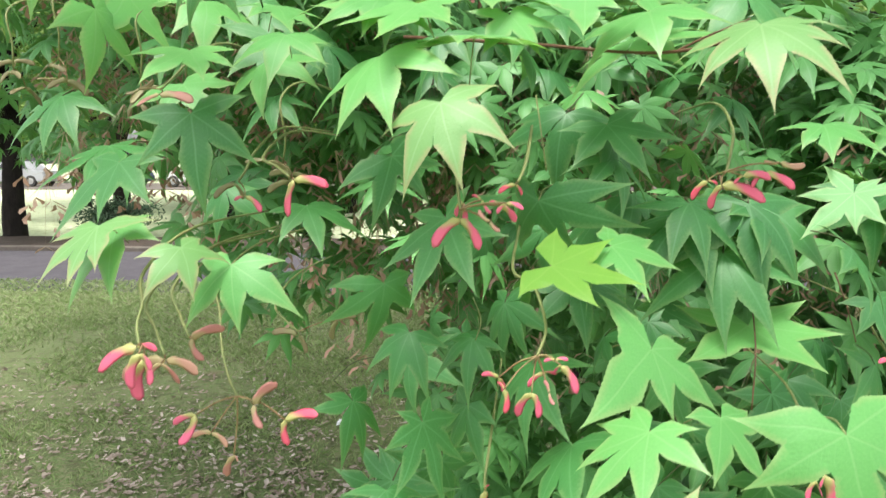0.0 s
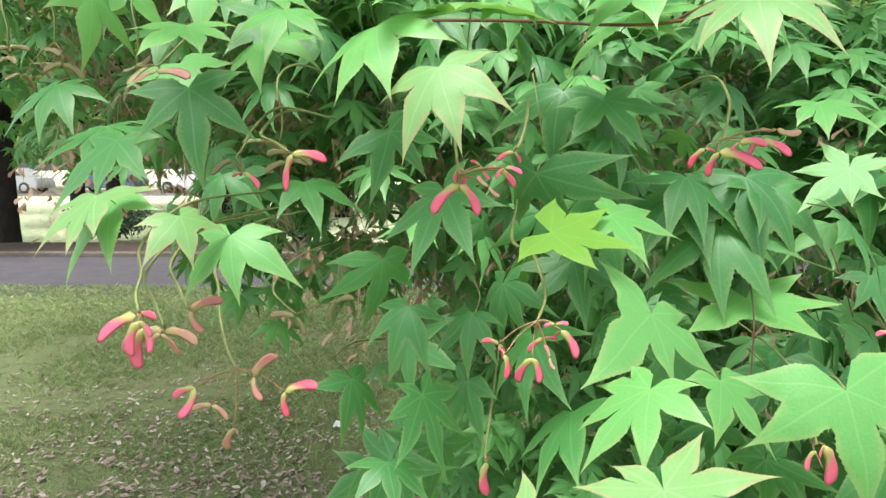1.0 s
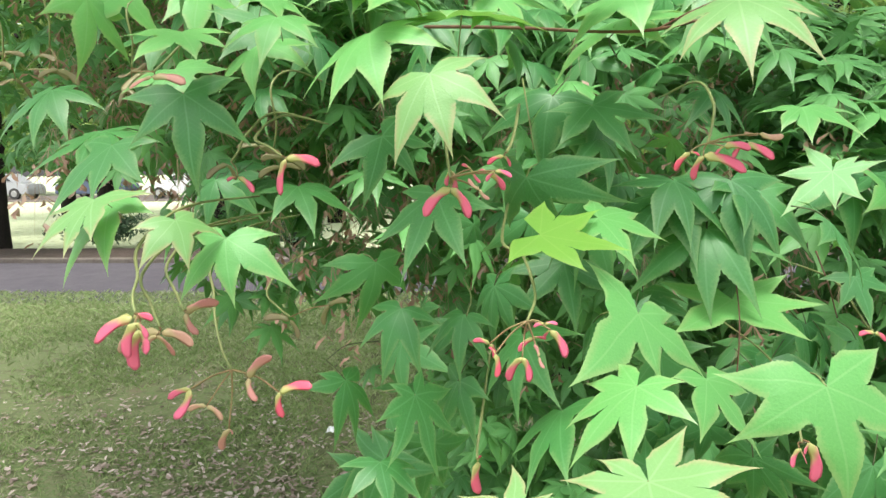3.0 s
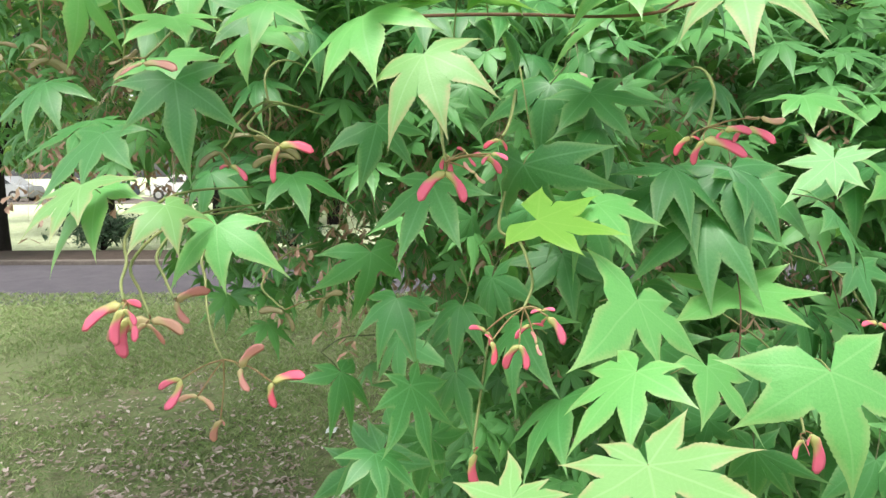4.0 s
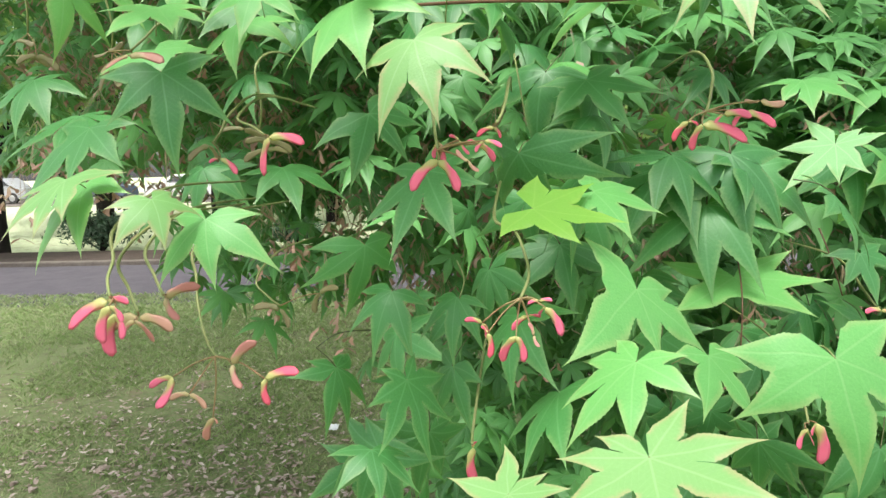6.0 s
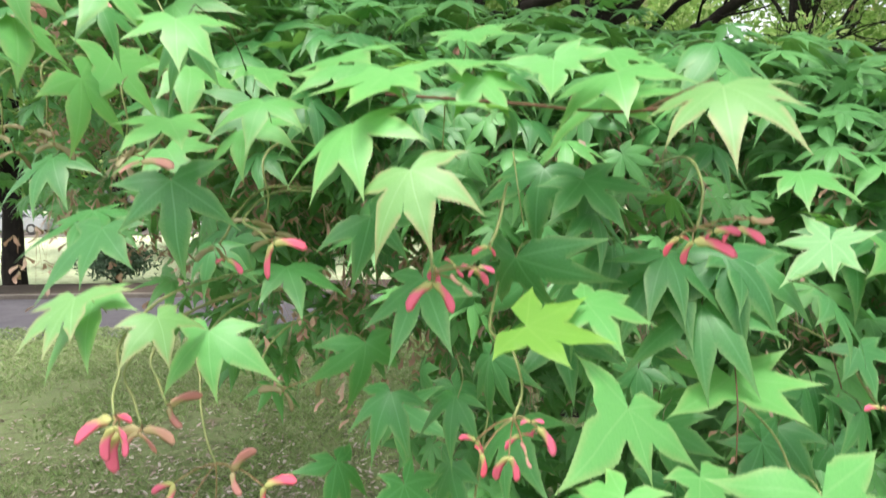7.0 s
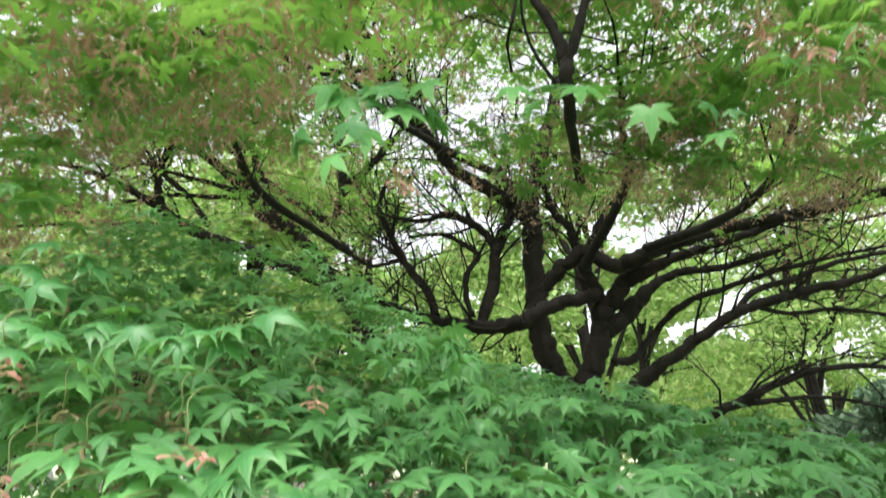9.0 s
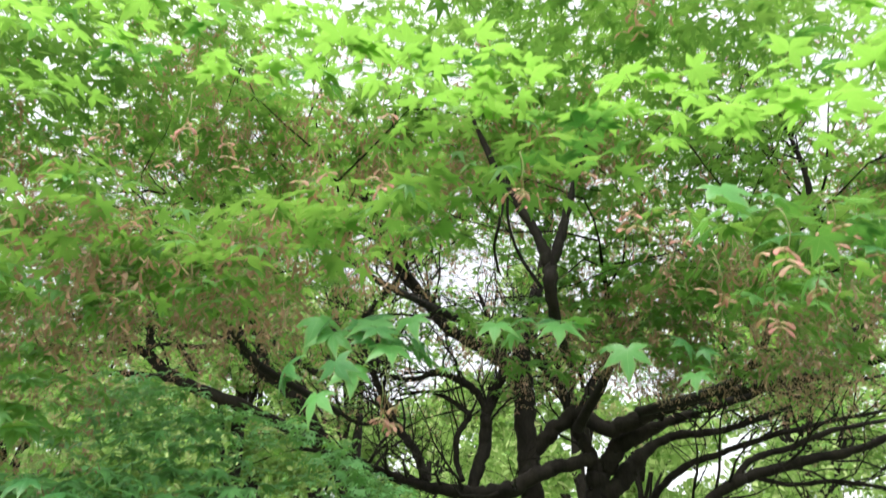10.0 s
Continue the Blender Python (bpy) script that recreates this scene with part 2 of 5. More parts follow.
def leaf_pose(x, y, z, turn, dip, lean, size):
    """A leaf's matrix: its middle lobe points turn degrees round from +y, dips down, and the blade leans."""
    return pose(x, y, z, 0, 0, turn) @ pose(0, 0, 0, -dip, lean, 0) @ Matrix.Diagonal((size, size, size, 1))

# ---- ground, path, lawn beyond ----
def grass_material(name, dry, green, soil, litter):
    m = Nodes(name)
    big, mid, fine = m.noise(0.55, 4.0), m.noise(5.0, 5.0), m.noise(60.0, 4.0)
    col = m.mix(m.ramp(fine, 0.3, 0.7), dry, green)
    bare = m.ramp(m.math("ADD", m.math("MULTIPLY", mid, 0.7), m.math("MULTIPLY", big, 0.5)), 0.62 - litter, 0.80 - litter)
    col = m.mix(bare, col, soil)
    col = m.mix(m.math("MULTIPLY", m.ramp(m.noise(9.0, 3.0), 0.48, 0.72), 0.6), col, [0.38 * c for c in soil])
    s = m.add("ShaderNodeBsdfPrincipled", [("Base Color", col), ("Roughness", 0.95), ("Specular IOR Level", 0.1), ("Normal", m.bump(fine, 0.8, 0.03))])
    return m.finish(s.outputs[0])


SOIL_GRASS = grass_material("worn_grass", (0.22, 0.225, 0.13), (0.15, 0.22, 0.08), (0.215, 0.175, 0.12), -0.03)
# Strong sun on the open lawn is put into these pale colours.
FAR_LAWN = grass_material("lawn_with_sunlight", (0.52, 0.54, 0.38), (0.44, 0.52, 0.30), (0.50, 0.50, 0.36), -0.3)
ASPHALT = plain_material("asphalt", (0.058, 0.052, 0.062), (0.085, 0.077, 0.088), 3.0, 0.9, 0.5, 0.006)
KERB = plain_material("kerb_stone", (0.09, 0.075, 0.065), (0.15, 0.13, 0.11), 4.0, 0.9, 0.5, 0.01)
HEDGE_SOIL = plain_material("bed_soil", (0.035, 0.026, 0.020), (0.07, 0.05, 0.04), 5.0, 0.95, 0.8, 0.02)

ROAD_NEAR, ROAD_FAR, LAWN_FAR = 6.9, 10.3, 40.0


def rolling(x, y):
    return 0.02 * math.sin(x * 1.3 + 0.4) * math.sin(y * 0.9) if 0.5 < y < ROAD_NEAR - 0.3 else 0.0


def sheet(x0, x1, y0, y1, nx, ny, z=0.0, fn=None):
    xs, ys = np.linspace(x0, x1, nx + 1), np.linspace(y0, y1, ny + 1)
    verts = [(x, y, z + (fn(x, y) if fn else 0.0)) for y in ys for x in xs]
    quads = [(j * (nx + 1) + i, j * (nx + 1) + i + 1, (j + 1) * (nx + 1) + i + 1, (j + 1) * (nx + 1) + i) for j in range(ny) for i in range(nx)]
    return mesh_from("sheet", verts, quads)


def box_mesh(x0, x1, y0, y1, z0, z1, bevel=0.0):
    bm = bmesh.new()
    bmesh.ops.create_cube(bm, size=1.0)
    for v in bm.verts:
        v.co = Vector(((x0 + x1) / 2 + v.co.x * (x1 - x0), (y0 + y1) / 2 + v.co.y * (y1 - y0), (z0 + z1) / 2 + v.co.z * (z1 - z0)))
    if bevel:
        bmesh.ops.bevel(bm, geom=list(bm.edges), offset=bevel, segments=2, affect="EDGES", profile=0.6)
    return bm


def structure(name, data, material, label, category):
    return tagged(part(name, data, material, None, label), category=category, kind="structure")


ground = structure("ground", sheet(-400, 400, -200, 900, 4, 4, -0.06), FAR_LAWN, "lawn reaching to far trees, sunlight put into its pale colour", "lawn")
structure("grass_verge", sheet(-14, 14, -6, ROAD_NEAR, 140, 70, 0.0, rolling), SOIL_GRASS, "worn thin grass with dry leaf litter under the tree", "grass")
structure("road", box_mesh(-60, 60, ROAD_NEAR, ROAD_FAR, -0.3, -0.035), ASPHALT, "grey asphalt path running past the lawn", "path")
structure("kerb", box_mesh(-60, 60, ROAD_FAR, ROAD_FAR + 0.16, -0.3, 0.035, 0.02), KERB, "dark low stone kerb along the path", "kerb")
structure("soil_bed", box_mesh(-60, 60, ROAD_FAR + 0.16, ROAD_FAR + 1.5, -0.3, 0.03), HEDGE_SOIL, "dark bare soil strip behind the kerb", "soil")


# grass blades and litter of the verge
def grass_blades():
    rng = np.random.default_rng(11)
    verts, tris = [], []
    for i in range(90000):
        y = 1.2 + 6.3 * rng.random() ** 1.3
        x = -0.25 - (0.35 + 1.02 * y) * rng.random() + 0.45 * y * (rng.random() < 0.25)
        if noise.noise((x * 1.4, y * 1.4, 0.0)) + 0.26 * (y - 3.5) < rng.normal(0, 0.22):
            continue
        h = (0.012 + 0.022 * rng.random()) * (0.7 + 0.09 * y)
        a = rng.random() * 6.283
        w = 0.0016 + 0.0005 * y
        dx, dy = math.cos(a) * w, math.sin(a) * w
        lx, ly = rng.normal(0, 0.9) * h, rng.normal(0, 0.9) * h
        z = rolling(x, y)
        k = len(verts)
        verts += [(x - dx, y - dy, z - 0.004), (x + dx, y + dy, z - 0.004), (x + lx * 0.4 + dx * 0.7, y + ly * 0.4 + dy * 0.7, z + h * 0.65), (x + lx, y + ly, z + h)]
        tris += [(k, k + 1, k + 2), (k, k + 2, k + 3)]
    return mesh_from("grass", verts, tris)


def scatter_material(name, cols, rough=0.8, thin=0.25):
    m = Nodes(name)
    chance = m.add("ShaderNodeNewGeometry").outputs["Random Per Island"]
    col = m.mix(m.ramp(chance, 0.0, 0.6), cols[0], cols[1])
    col = m.mix(m.ramp(chance, 0.6, 1.0), col, cols[2])
    s = m.add("ShaderNodeBsdfPrincipled", [("Base Color", col), ("Roughness", rough), ("Specular IOR Level", 0.2)])
    lit = m.add("ShaderNodeBsdfTranslucent", [("Color", col)])
    return m.finish(m.add("ShaderNodeMixShader", [(0, thin), (1, s.outputs[0]), (2, lit.outputs[0])]).outputs[0])


BLADE = scatter_material("grass_blade", ((0.21, 0.31, 0.11), (0.27, 0.35, 0.15), (0.36, 0.38, 0.22)))
LITTER = scatter_material("dry_leaf", ((0.28, 0.215, 0.18), (0.39, 0.31, 0.27), (0.56, 0.48, 0.44)), thin=0.05)
tagged(part("grass", grass_blades(), BLADE, None, "short thin green grass blades on worn soil", "stuff"), category="grass")


def dry_leaf_shape(curl, seed):
    """A withered leaf: an uneven oval, rolled up along its length."""
    rng = np.random.default_rng(seed)
    verts, tris = [(0, 0, 0)], []
    for k in range(10):
        a = 0.6283 * k
        r = rng.uniform(0.55, 1.0)
        x, y = r * math.sin(a) * 0.55, r * math.cos(a)
        verts.append((x, y, curl * (1.2 * x * x + 0.3 * y * y) + rng.normal(0, 0.06)))
        tris.append((0, (k + 1) % 10 + 1, k + 1))
    return np.array(verts), np.array(tris), np.zeros((11, 3))


def litter():
    rng = np.random.default_rng(12)
    shapes = [dry_leaf_shape(d, 40 + i) for i, d in enumerate((0.5, -0.4, 0.8, -0.7, 0.2, 0.6, -0.3))]
    mats = []
    for i in range(13000):
        y = 1.9 + 3.6 * rng.random() ** 1.3
        x = -0.2 - (0.35 + 1.02 * y) * rng.random() + 0.6 * y * (rng.random() < 0.3)
        if rng.random() < 0.45 * (y - 2.6) or noise.noise((x * 2.3, y * 2.3, 9.0)) < -0.25:
            continue
        s = 0.010 + 0.017 * rng.random()
        m = pose(x, y, rolling(x, y) + 0.008 + 0.010 * rng.random(), rng.normal(0, 14), rng.normal(0, 14), rng.random() * 360) @ Matrix.Diagonal((s * (0.5 + 0.5 * rng.random()), s, s, 1))
        mats.append(np.array(m))
    ob = joined_leaves("leaf_litter", shapes, mats, LITTER, None, "pale brown dry fallen leaves scattered on the ground")
    return tagged(ob, category="leaf litter")


litter()


# ---- far trees, shrubs and parked cars ----
FAR_LEAF = scatter_material("far_leaf", ((0.15, 0.27, 0.065), (0.25, 0.39, 0.11), (0.40, 0.50, 0.21)), thin=0.5)
PINE_LEAF = scatter_material("dull_leaf", ((0.05, 0.09, 0.05), (0.08, 0.14, 0.08), (0.13, 0.18, 0.12)), thin=0.3)


def far_tree(x, y, height, spread, seed, leaf=None, low=0.3, count=2600, trunk=0.16, label="broad green park tree in the distance", size=0.16):
    rng = np.random.default_rng(seed)
    tree = thing("tree", label, "tree", (x, y, -0.06), group="trees beyond the path")
    part("trunk", mesh_from("trunk", *tube(curve_points([(0, 0, -0.1, trunk * 1.3), (0.05, 0, height * 0.2, trunk), (rng.normal(0, 0.2), 0.1, height * 0.5, trunk * 0.7), (rng.normal(0, 0.3), 0, height * 0.9, trunk * 0.15)], 6), 9, 0.05, seed)), BARK, tree)
    lobes, limbs = [], []
    for i in range(16):
        a, e = rng.random() * 6.283, low + (0.95 - low) * rng.random()
        r = spread * (0.35 + 0.55 * rng.random()) * math.sin(math.pi * min(0.93, 0.25 + 0.7 * (e - low) / (1 - low)))
        c = np.array((math.cos(a) * r, math.sin(a) * r, height * e))
        lobes.append((c, spread * (0.22 + 0.2 * rng.random())))
        limbs.append(tube(curve_points([(0, 0, height * max(0.15, e - 0.25), trunk * 0.45), (*(c * (0.5, 0.5, 0.93)), trunk * 0.25), (*c, trunk * 0.06)], 4), 5, 0.0, i))
    part("bough_mass", mesh_from("bough_mass", *join(limbs)), BARK, tree, kind="stuff")
    pick = rng.integers(len(lobes), size=count)
    centre, reach = np.array([c for c, r in lobes])[pick], np.array([r for c, r in lobes])[pick]
    d = rng.normal(size=(count, 3))
    d /= np.linalg.norm(d, axis=1)[:, None]
    p = centre + d * (1, 1, 0.6) * (reach * rng.random(count) ** 0.4)[:, None]
    s = (size * (0.6 + 0.8 * rng.random(count)))[:, None]
    u = rng.normal(size=(count, 3))
    u /= np.linalg.norm(u, axis=1)[:, None]
    v = np.cross(u, rng.normal(size=(count, 3)))
    v /= np.linalg.norm(v, axis=1)[:, None]
    verts = np.stack([p - u * s, p + v * s * 0.45, p + u * s, p - v * s * 0.45], 1).reshape(-1, 3)
    k = np.arange(count)[:, None] * 4
    tris = np.concatenate([k + (0, 1, 2), k + (0, 2, 3)])
    part("crown", mesh_from("crown", verts, tris), leaf or FAR_LEAF, tree, kind="stuff")
    return tree


far_tree(-8.7, 11.9, 6.0, 3.0, 21, low=0.45, count=2600, trunk=0.17)
for i, (x, y, h, s) in enumerate(((-34, 46, 11, 7), (-22, 52, 13, 8), (-11, 48, 12, 7), (0, 55, 14, 8), (10, 47, 12, 7), (21, 50, 13, 8), (33, 48, 12, 7), (45, 52, 13, 8), (-46, 50, 12, 8))):
    far_tree(x, y, h, s, 50 + i, low=0.10, count=9000, trunk=0.3, size=0.36)
for i, (x, y, h, s) in enumerate(((7.4, 13, 3.2, 2.4), (11.5, 15, 5.5, 3.2), (-4, 19, 11, 3.8), (2.5, 17, 10.5, 4.0), (8.5, 19, 11, 4.4), (-9.5, 17, 10.5, 4.0), (-2.0, 27, 12, 4.8), (-5.5, 14.5, 9.5, 3.8), (1.0, 30, 10, 5), (6.0, 28, 10, 5), (12.5, 27, 10, 5), (-7.5, 30, 10, 5), (-13, 21, 14, 5), (-8.5, 24, 14, 5))):
    far_tree(x, y, h, s, 80 + i, leaf=PINE_LEAF if i < 2 else None, low=0.22, count=13000, trunk=0.18, size=0.112)


def shrub(x, y, r, seed):
    rng = np.random.default_rng(seed)
    bush = thing("shrub", "low dark evergreen shrub on the soil strip", "shrub", (x, y, 0.0))
    stems = [tube(curve_points([(0, 0, -0.05, 0.02), (*(rng.normal(0, 0.25, 2) * r), r * 0.4, 0.012), (*(rng.normal(0, 0.5, 2) * r), r * 0.8, 0.004)], 4), 4) for i in range(14)]
    part("stems", mesh_from("stems", *join(stems)), BARK, bush)
    verts, tris = [], []
    for i in range(2200):
        d = rng.normal(size=3) * (1, 0.7, 0.42)
        p = d * r * 0.42 + (0, 0, r * 0.5)
        if p[2] < 0.03:
            p[2] = 0.03 + rng.random() * 0.1
        u, v = rng.normal(size=3), rng.normal(size=3)
        u, v = u / np.linalg.norm(u) * 0.06, v / np.linalg.norm(v) * 0.022
        k = len(verts)
        verts += [p - u, p + v, p + u, p - v]
        tris += [(k, k + 1, k + 2), (k, k + 2, k + 3)]
    part("foliage", mesh_from("foliage", verts, tris), PINE_LEAF, bush, kind="stuff")


shrub(-7.0, 12.4, 0.75, 31)
shrub(-3.4, 12.6, 0.5, 32)
# ---- the maple: trunk and limbs ----
maple = thing("maple_tree", "spreading green maple with drooping leaves and pink winged seeds", "tree")
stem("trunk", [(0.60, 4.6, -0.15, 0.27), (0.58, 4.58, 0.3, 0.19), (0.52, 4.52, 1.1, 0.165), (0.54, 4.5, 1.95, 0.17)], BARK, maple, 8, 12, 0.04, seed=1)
BOUGHS = []


def limb(*points, sides=8):
    """A main limb; the points run outwards, each with its radius. Kept for the branches to spring from."""
    line = curve_points(points, 8)
    k = len(BOUGHS)
    for i, p in enumerate(line):
        r = p[3]
        p[:3] += np.array(noise.noise_vector((i * 0.33, k * 7.1, 0.0))) * min(0.022, 0.38 * r) * min(1.0, i / 6)
        p[3] = r * (1.0 + 0.15 * noise.noise((i * 0.45, k * 3.7, 5.0)))
    BOUGHS.append(line)
    v, t = tube(line, sides, 0.07, k)
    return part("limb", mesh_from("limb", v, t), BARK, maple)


limb((0.56, 4.50, 1.83, 0.085), (0.51, 4.50, 2.04, 0.083), (0.42, 4.50, 2.24, 0.082), (0.36, 4.50, 2.44, 0.080), (0.34, 4.50, 2.67, 0.076), (0.34, 4.50, 2.95, 0.070), (0.33, 4.50, 3.20, 0.068), (0.33, 4.50, 3.41, 0.057), (0.42, 4.60, 3.75, 0.050), (0.59, 4.80, 4.46, 0.046), (0.67, 5.00, 5.28, 0.034), (0.58, 5.10, 6.20, 0.023))
limb((0.33, 4.50, 3.22, 0.056), (0.20, 4.50, 3.36, 0.050), (0.02, 4.40, 3.45, 0.047), (-0.19, 4.30, 3.55, 0.043), (-0.33, 4.20, 3.72, 0.040), (-0.50, 4.00, 3.90, 0.036), (-0.63, 3.80, 4.15, 0.032), (-0.81, 3.60, 4.36, 0.028), (-1.04, 3.40, 4.55, 0.018), (-1.30, 3.20, 4.76, 0.009))
limb((-0.55, 3.95, 4.03, 0.030), (-0.75, 3.80, 4.05, 0.026), (-0.99, 3.60, 3.93, 0.025), (-1.14, 3.40, 3.93, 0.020), (-1.30, 3.20, 3.91, 0.017), (-1.50, 3.00, 3.82, 0.011), (-1.69, 2.80, 3.76, 0.005))
limb((0.75, 4.45, 2.69, 0.044), (0.63, 4.40, 2.65, 0.043), (0.48, 4.35, 2.61, 0.046), (0.33, 4.30, 2.54, 0.049), (0.17, 4.30, 2.47, 0.051), (0.00, 4.30, 2.45, 0.046), (-0.16, 4.25, 2.47, 0.040), (-0.33, 4.20, 2.49, 0.031), (-0.55, 4.10, 2.55, 0.025), (-0.73, 3.90, 2.60, 0.018), (-0.95, 3.70, 2.61, 0.009))
limb((-0.03, 4.30, 2.45, 0.034), (0.02, 4.35, 2.63, 0.041), (0.07, 4.40, 2.81, 0.042), (0.08, 4.40, 2.97, 0.039), (0.13, 4.45, 3.12, 0.034), (0.20, 4.50, 3.33, 0.029), (0.14, 4.50, 3.58, 0.021), (0.03, 4.50, 3.90, 0.011))
limb((0.08, 4.40, 2.97, 0.030), (0.02, 4.40, 3.11, 0.028), (-0.08, 4.35, 3.17, 0.027), (-0.23, 4.30, 3.23, 0.024), (-0.39, 4.20, 3.15, 0.017), (-0.60, 4.10, 3.15, 0.010))
limb((-0.31, 4.25, 2.52, 0.026), (-0.35, 4.30, 2.65, 0.029), (-0.42, 4.35, 2.77, 0.030), (-0.52, 4.40, 2.90, 0.027), (-0.60, 4.45, 3.04, 0.024), (-0.68, 4.50, 3.21, 0.021), (-0.74, 4.50, 3.38, 0.018), (-0.67, 4.50, 3.62, 0.011))
limb((-0.08, 4.25, 2.52, 0.019), (-0.12, 4.30, 2.66, 0.019), (-0.11, 4.30, 2.81, 0.019), (-0.04, 4.35, 2.95, 0.020), (-0.16, 4.40, 3.06, 0.017), (-0.29, 4.40, 3.12, 0.013), (-0.51, 4.40, 3.11, 0.011))
limb((-0.56, 4.40, 2.95, 0.017), (-0.76, 4.40, 2.91, 0.013), (-1.00, 4.40, 3.04, 0.011), (-1.24, 4.40, 3.21, 0.007))
limb((0.32, 4.50, 2.62, 0.049), (0.41, 4.50, 2.77, 0.051), (0.54, 4.45, 2.90, 0.051), (0.67, 4.40, 2.97, 0.050), (0.84, 4.35, 2.86, 0.050), (1.03, 4.30, 2.91, 0.052), (1.24, 4.25, 2.97, 0.040), (1.48, 4.20, 3.03, 0.040), (1.71, 4.10, 3.06, 0.039), (1.95, 4.00, 3.06, 0.036), (2.20, 3.90, 3.10, 0.031), (2.41, 3.70, 3.11, 0.026), (2.72, 3.40, 3.05, 0.009))
limb((0.69, 4.40, 2.95, 0.032), (0.75, 4.45, 3.09, 0.030), (0.82, 4.50, 3.23, 0.028), (1.01, 4.50, 3.47, 0.025), (1.38, 4.60, 3.85, 0.017), (1.66, 4.70, 4.35, 0.012), (1.84, 4.80, 4.96, 0.006))
limb((0.56, 4.50, 1.83, 0.085), (0.63, 4.50, 2.07, 0.083), (0.69, 4.50, 2.25, 0.078), (0.76, 4.50, 2.44, 0.079), (0.78, 4.50, 2.58, 0.071), (0.75, 4.50, 2.70, 0.050), (0.69, 4.50, 2.84, 0.040), (0.63, 4.50, 3.02, 0.036), (0.59, 4.50, 3.17, 0.031), (0.51, 4.55, 3.29, 0.028), (0.43, 4.60, 3.53, 0.018))
limb((0.79, 4.50, 2.55, 0.053), (0.85, 4.50, 2.66, 0.057), (0.92, 4.45, 2.77, 0.059), (1.05, 4.40, 2.83, 0.053), (1.27, 4.40, 2.92, 0.034), (1.54, 4.40, 3.01, 0.030), (1.84, 4.40, 3.10, 0.028), (2.19, 4.40, 3.26, 0.023), (2.59, 4.40, 3.53, 0.016), (2.99, 4.40, 3.72, 0.008))
limb((0.78, 4.50, 2.44, 0.059), (0.87, 4.50, 2.51, 0.059), (1.02, 4.55, 2.66, 0.057), (1.18, 4.60, 2.80, 0.033), (1.37, 4.60, 2.87, 0.029), (1.66, 4.60, 2.90, 0.024), (2.05, 4.70, 3.04, 0.020), (2.51, 4.80, 3.23, 0.014), (3.05, 4.90, 3.38, 0.009))
limb((0.82, 4.50, 2.25, 0.029), (0.97, 4.60, 2.28, 0.030), (1.11, 4.70, 2.43, 0.027), (1.24, 4.70, 2.57, 0.024), (1.42, 4.70, 2.69, 0.024), (1.70, 4.70, 2.79, 0.021), (2.07, 4.70, 2.90, 0.019), (2.46, 4.70, 2.99, 0.014), (2.88, 4.70, 3.06, 0.009))
limb((0.64, 4.50, 1.97, 0.057), (0.85, 4.40, 1.98, 0.056), (0.97, 4.35, 2.12, 0.056), (1.15, 4.30, 2.25, 0.039), (1.35, 4.25, 2.39, 0.037), (1.53, 4.20, 2.50, 0.033), (1.68, 4.20, 2.55, 0.030), (1.91, 4.15, 2.61, 0.030), (2.19, 4.10, 2.66, 0.026), (2.44, 4.00, 2.74, 0.018), (2.83, 3.90, 2.82, 0.007))
limb((1.52, 4.20, 2.49, 0.023), (1.65, 4.20, 2.63, 0.021), (1.88, 4.20, 2.70, 0.020), (2.16, 4.20, 2.80, 0.016), (2.47, 4.20, 2.86, 0.012), (2.85, 4.20, 2.94, 0.005))
limb((1.66, 4.20, 2.53, 0.016), (1.85, 4.20, 2.49, 0.014), (2.06, 4.15, 2.50, 0.014), (2.25, 4.10, 2.47, 0.012), (2.50, 4.00, 2.40, 0.004))
limb((0.59, 4.50, 1.79, 0.063), (0.96, 4.30, 1.72, 0.037), (1.21, 4.20, 1.84, 0.027), (1.38, 4.15, 1.93, 0.030), (1.58, 4.10, 2.02, 0.025), (1.82, 4.10, 2.12, 0.023), (2.02, 4.05, 2.15, 0.018), (2.26, 4.00, 2.13, 0.013), (2.60, 3.90, 2.03, 0.006))
limb((1.38, 4.15, 1.93, 0.018), (1.58, 4.10, 1.96, 0.016), (1.81, 4.05, 1.98, 0.013), (1.99, 4.00, 1.96, 0.011), (2.22, 3.90, 1.89, 0.006))
limb((1.79, 4.05, 1.98, 0.011), (1.78, 4.00, 1.87, 0.009), (1.83, 4.00, 1.78, 0.006), (1.91, 3.95, 1.69, 0.004))
limb((0.50, 4.50, 1.79, 0.057), (0.13, 4.70, 1.91, 0.048), (-0.41, 4.80, 2.21, 0.047), (-0.93, 4.90, 2.62, 0.050), (-1.32, 5.00, 3.16, 0.053), (-1.56, 5.00, 3.40, 0.061), (-1.75, 5.00, 3.53, 0.065), (-1.88, 5.00, 3.68, 0.054), (-1.97, 5.00, 3.88, 0.044), (-2.02, 5.00, 4.12, 0.045), (-2.14, 5.00, 4.39, 0.034), (-2.20, 5.00, 4.72, 0.026), (-2.32, 5.00, 5.24, 0.013))
limb((-1.83, 5.00, 3.61, 0.043), (-1.99, 4.95, 3.78, 0.043), (-2.12, 4.90, 3.90, 0.040), (-2.28, 4.90, 4.03, 0.033), (-2.43, 4.80, 4.11, 0.024), (-2.72, 4.70, 4.19, 0.016), (-3.06, 4.60, 4.33, 0.008))
